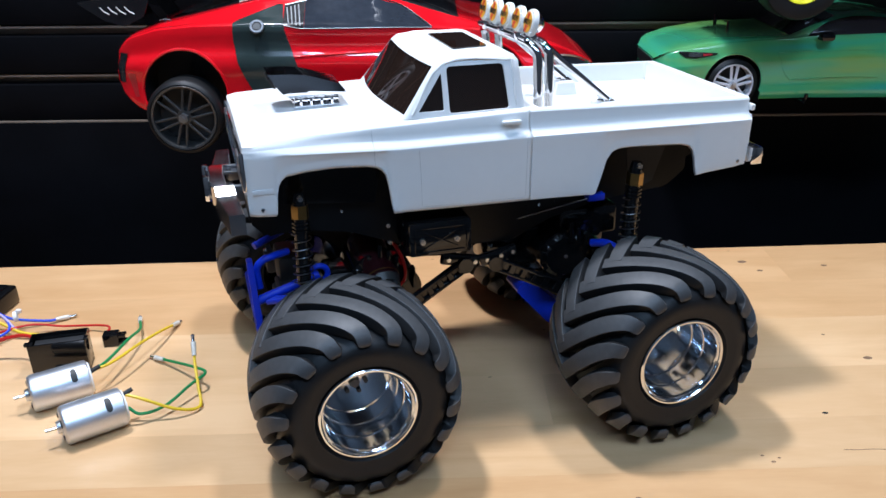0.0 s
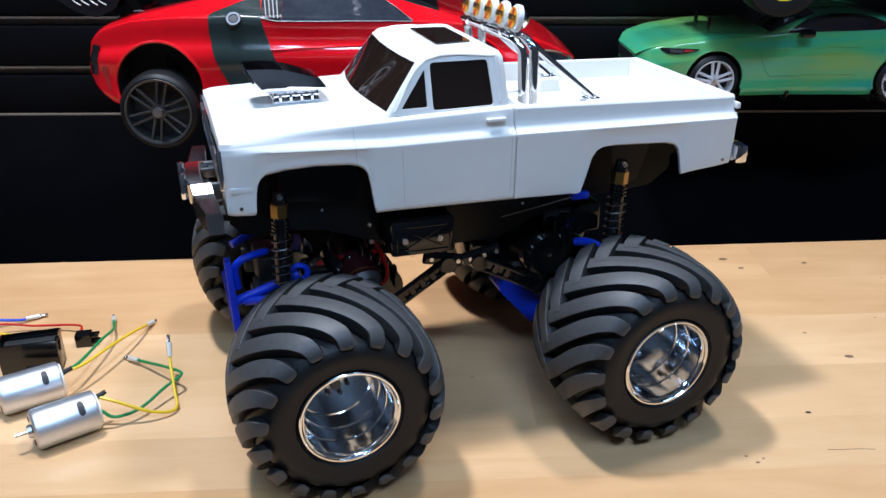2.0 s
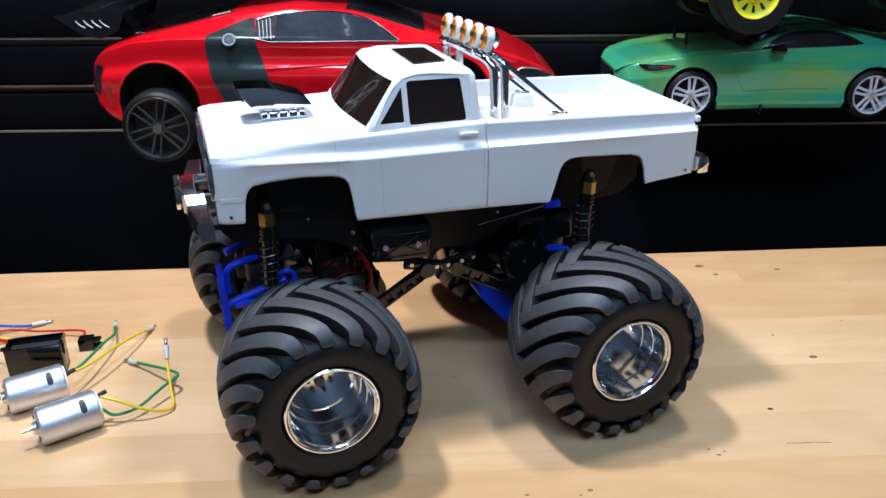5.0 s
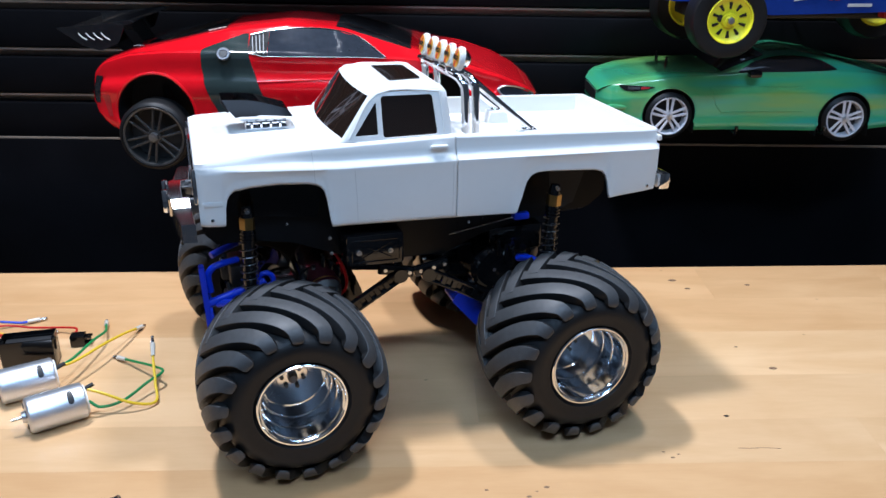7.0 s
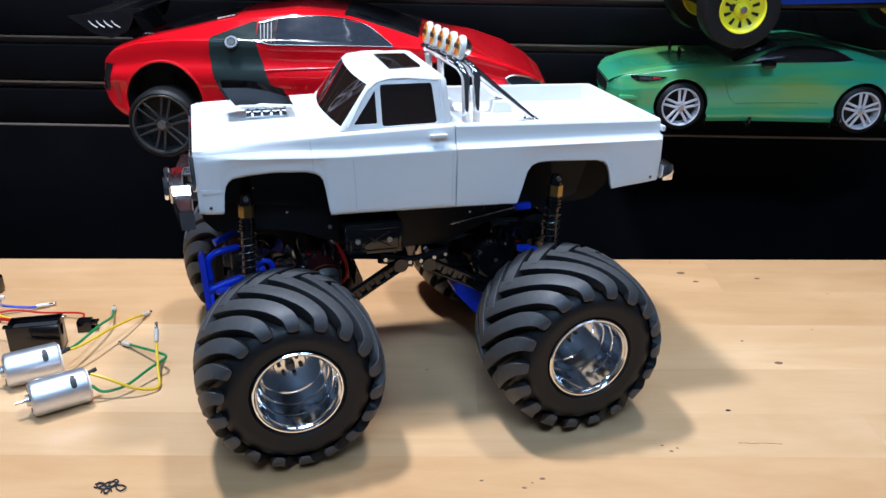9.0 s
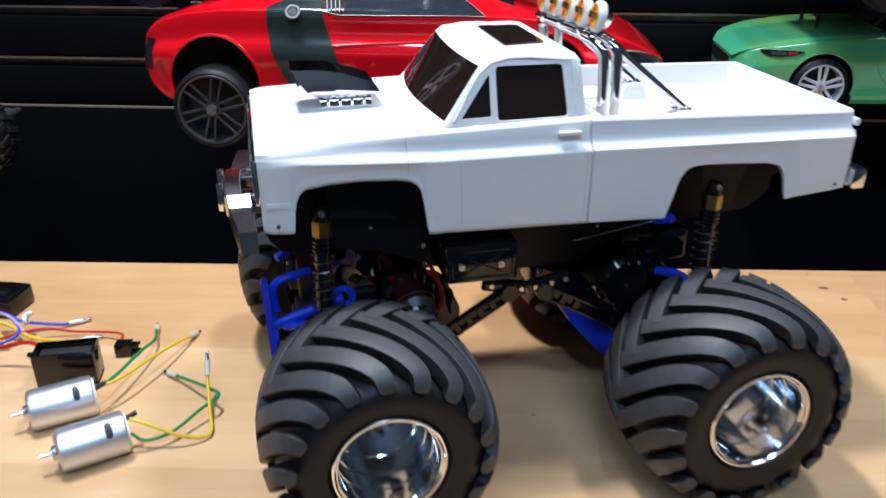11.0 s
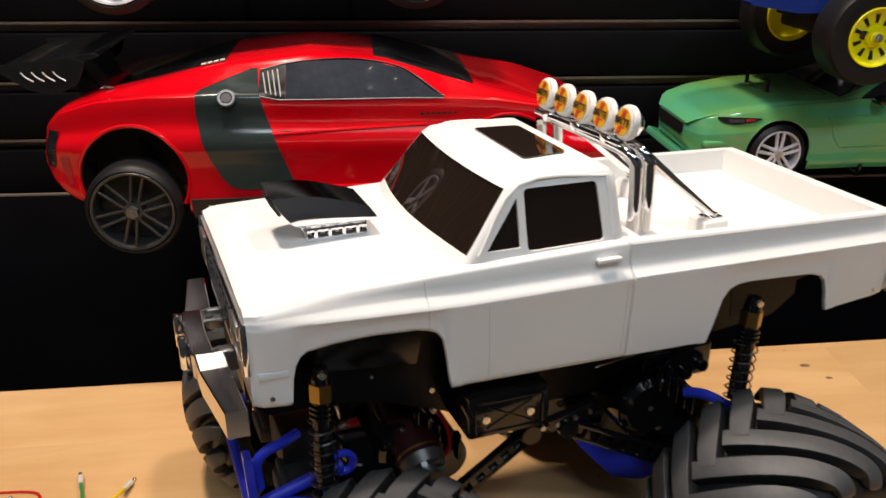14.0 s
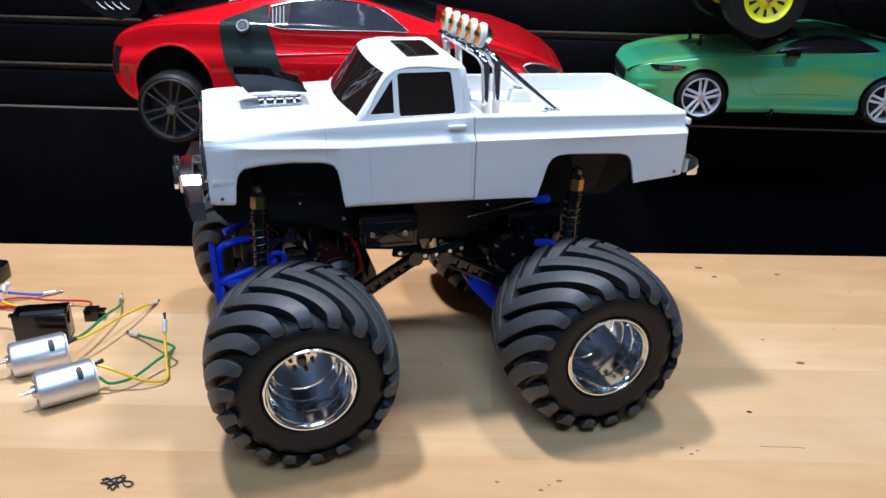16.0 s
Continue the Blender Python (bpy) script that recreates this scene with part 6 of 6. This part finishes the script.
def wire(name, pts, mat, r, label, tip=True):
    w = thing(name, pose(*pts[0]), label, "wire", "loose wires")
    o = Vector(pts[0])
    p = [Vector(q) - o for q in pts]
    bm = bmesh.new()
    tube(bm, p, r, 8, 8)
    part("lead", bm, mat, w)
    if tip:
        d = (p[-1] - p[-2]).normalized()
        bm = bmesh.new()
        rod(bm, p[-1] - d * 0.005, p[-1] + d * 0.010, 0.0024, 0.0030, 12)
        part("sleeve", bm, SLEEVE, w, "clear plastic sleeve")
        bm = bmesh.new()
        rod(bm, p[-1] + d * 0.009, p[-1] + d * 0.0170, 0.0019, 0.0016, 10)
        bmesh.ops.create_icosphere(bm, subdivisions=2, radius=0.0021, matrix=Matrix.Translation(p[-1] + d * 0.0172))
        part("bullet_plug", bm, SCREW, w, "metal bullet plug")
    return w


def mpoint(m, x, y, z):
    return tuple(m @ Vector((x, y, z)))


a1 = mpoint(MOT1, 0.0605, -0.002, 0.008)
a2 = mpoint(MOT2, 0.0605, 0.004, 0.010)
a3 = mpoint(MOT2, 0.0600, -0.006, 0.000)
wire("green_motor_wire", [a1, (-0.335, 0.800, 0.025), (-0.329, 0.850, 0.022), (-0.329, 0.885, 0.014), (-0.341, 0.920, 0.006)], WIREG, 0.0016, "green insulated motor lead with a bullet plug")
wire("yellow_motor_wire", [a1, (-0.328, 0.795, 0.026), (-0.312, 0.835, 0.024), (-0.302, 0.876, 0.016), (-0.297, 0.908, 0.006)], WIREY, 0.0016, "yellow insulated motor lead with a bullet plug")
wire("yellow_motor_wire", [a2, (-0.275, 0.728, 0.024), (-0.245, 0.730, 0.010), (-0.226, 0.742, 0.004), (-0.232, 0.765, 0.014), (-0.240, 0.790, 0.026), (-0.242, 0.799, 0.034)], WIREY, 0.0016, "yellow insulated motor lead with its plug in the air")
wire("green_motor_wire", [a3, (-0.277, 0.722, 0.011), (-0.258, 0.736, 0.010), (-0.240, 0.764, 0.015), (-0.228, 0.782, 0.018), (-0.244, 0.797, 0.016), (-0.275, 0.822, 0.008), (-0.291, 0.833, 0.005)], WIREG, 0.0016, "green insulated motor lead looped over itself")
for q0, q1 in ((mpoint(MOT1, 0.0575, -0.002, 0.007), a1), (mpoint(MOT2, 0.0575, 0.004, 0.009), a2)):
    w = thing("shrink_sleeve", pose(*q0), "black heat-shrink sleeve on a motor tab", "sleeve")
    bm = bmesh.new()
    d = (Vector(q1) - Vector(q0)).normalized()
    rod(bm, (0, 0, 0), d * 0.012, 0.0026, 0.0022, 12)
    part("tubing", bm, MATTE, w)

# black open servo box and its plug
boxm = pose(-0.3960, 0.8290, 0, 0, 0, 12)
tray = thing("receiver_box", boxm, "open black plastic receiver box", "box")
bm = bmesh.new()
T, W, D, H = 0.0016, 0.058, 0.028, 0.038
box(bm, (0, 0, T / 2), (W, D, T), 0.0003)
part("base", bm, BLACK, tray)
for sg in (-1, 1):
    bm = bmesh.new()
    box(bm, (0, sg * (D / 2 - T / 2), H / 2 + T), (W, T, H - T), 0.0004)
    part("long_wall", bm, BLACK, tray)
    bm = bmesh.new()
    box(bm, (sg * (W / 2 - T / 2), 0, H / 2 + T), (T, D - 2 * T, H - T), 0.0004)
    part("end_wall", bm, BLACK, tray)
    bm = bmesh.new()
    box(bm, (sg * (W / 2 + 0.001), -D / 2 + 0.004, H + 0.001), (0.004, 0.006, 0.003), 0.0006)
    part("catch", bm, BLACK, tray)
bm = bmesh.new()
box(bm, (0, 0.004, H - 0.012), (W - 0.006, D * 0.5, 0.012), 0.001)
part("insert", bm, MATTE, tray)
bm = bmesh.new()
box(bm, (0.002, -D / 2 - 0.0002, 0.008), (0.014, 0.0012, 0.008), 0.001)
part("cut_out", bm, INK, tray)
plug = thing("plug_connector", pose(-0.3600, 0.877, 0.0, 0, 0, 8), "black plastic battery plug on a red lead", "connector")
bm = bmesh.new()
box(bm, (0, 0, 0.0075), (0.017, 0.014, 0.015), 0.001)
for dz in (0.0035, 0.0115):
    box(bm, (0.012, 0.003, dz), (0.009, 0.003, 0.003), 0.0005)
    box(bm, (0.012, -0.004, dz), (0.009, 0.003, 0.003), 0.0005)
part("housing", bm, BLACK, plug)
wire("red_lead", [(-0.366, 0.876, 0.013), (-0.368, 0.895, 0.012), (-0.385, 0.908, 0.008), (-0.43, 0.912, 0.006), (-0.47, 0.905, 0.012), (-0.52, 0.87, 0.01), (-0.56, 0.84, 0.004)], WIRER, 0.0014, "thin red insulated lead", tip=False)
wire("blue_lead", [(-0.60, 0.845, 0.010), (-0.545, 0.895, 0.024), (-0.515, 0.918, 0.024), (-0.49, 0.918, 0.014), (-0.455, 0.928, 0.005), (-0.443, 0.935, 0.004)], WIREB, 0.0017, "blue insulated lead in a bundle")
wire("blue_lead", [(-0.60, 0.835, 0.012), (-0.545, 0.900, 0.028), (-0.51, 0.915, 0.026), (-0.485, 0.895, 0.012), (-0.52, 0.86, 0.006)], WIREB, 0.0017, "blue insulated lead in a bundle", tip=False)
wire("lilac_lead", [(-0.60, 0.840, 0.014), (-0.545, 0.905, 0.030), (-0.505, 0.912, 0.026), (-0.478, 0.898, 0.010)], WIREV, 0.0015, "lilac insulated lead in a bundle", tip=False)
wire("yellow_lead", [(-0.60, 0.830, 0.010), (-0.550, 0.885, 0.022), (-0.51, 0.905, 0.020), (-0.47, 0.895, 0.008), (-0.43, 0.893, 0.005), (-0.415, 0.900, 0.004)], WIREY, 0.0019, "yellow insulated lead in a bundle")
wire("yellow_lead", [(-0.60, 0.822, 0.008), (-0.552, 0.878, 0.018), (-0.515, 0.898, 0.014), (-0.49, 0.880, 0.006)], WIREY, 0.0019, "yellow insulated lead in a bundle", tip=False)
wire("thick_red_lead", [(-0.4245, 0.838, 0.034), (-0.455, 0.852, 0.028), (-0.50, 0.846, 0.016), (-0.55, 0.815, 0.004)], WIRER, 0.0022, "thick red insulated lead", tip=False)
tie = thing("cable_tie", pose(-0.4835, 0.913, 0.020), "white nylon cable tie round the wires", "cable tie")
bm = bmesh.new()
revolve(bm, [(0.0055, -0.002), (0.0065, -0.002), (0.0065, 0.002), (0.0055, 0.002)], 20, pose(0, 0, 0, 0, 0, -70), closed=True)
box(bm, (0.004, 0.002, 0.006), (0.006, 0.005, 0.005), 0.001)
part("strap", bm, COVERWHITE, tie)
spd = thing("speed_controller", pose(-0.4900, 0.813, 0, 0, 0, 20), "small black speed controller case", "electronics")
bm = bmesh.new()
box(bm, (0, 0, 0.010), (0.034, 0.028, 0.020), 0.0015)
for k in range(5):
    box(bm, (-0.012 + 0.006 * k, 0, 0.0215), (0.002, 0.024, 0.004), 0.0004)
part("case", bm, MATTE, spd)
pack = thing("battery_pack", pose(-0.585, 0.975, 0, 0, 0, -6), "flat black battery pack beside the wire bundle", "battery")
bm = bmesh.new()
box(bm, (0, 0, 0.0125), (0.135, 0.046, 0.025), 0.004)
box(bm, (0, 0, 0.0255), (0.118, 0.036, 0.002), 0.0008)
part("case", bm, BLACK, pack)
# body clips
for k, (x, y, a) in enumerate(((-0.2255, 0.582, 10), (-0.219, 0.578, 70), (-0.213, 0.581, -30), (-0.222, 0.5765, 140))):
    c = thing("body_clip", pose(x, y, 0.0012, 0, 0, a), "bent black wire body clip", "clip", "body clips")
    bm = bmesh.new()
    tube(bm, [(-0.008, 0.002, 0), (-0.004, 0.0032, 0), (0.0, 0.001, 0), (0.004, 0.003, 0), (0.009, 0.003, 0), (0.011, 0.0, 0.0008), (0.009, -0.003, 0), (0.004, -0.003, 0), (0, -0.001, 0), (-0.004, -0.0032, 0), (-0.008, -0.002, 0)], 0.0007, 6, 5)
    part("wire_loop", bm, MATTE, c)
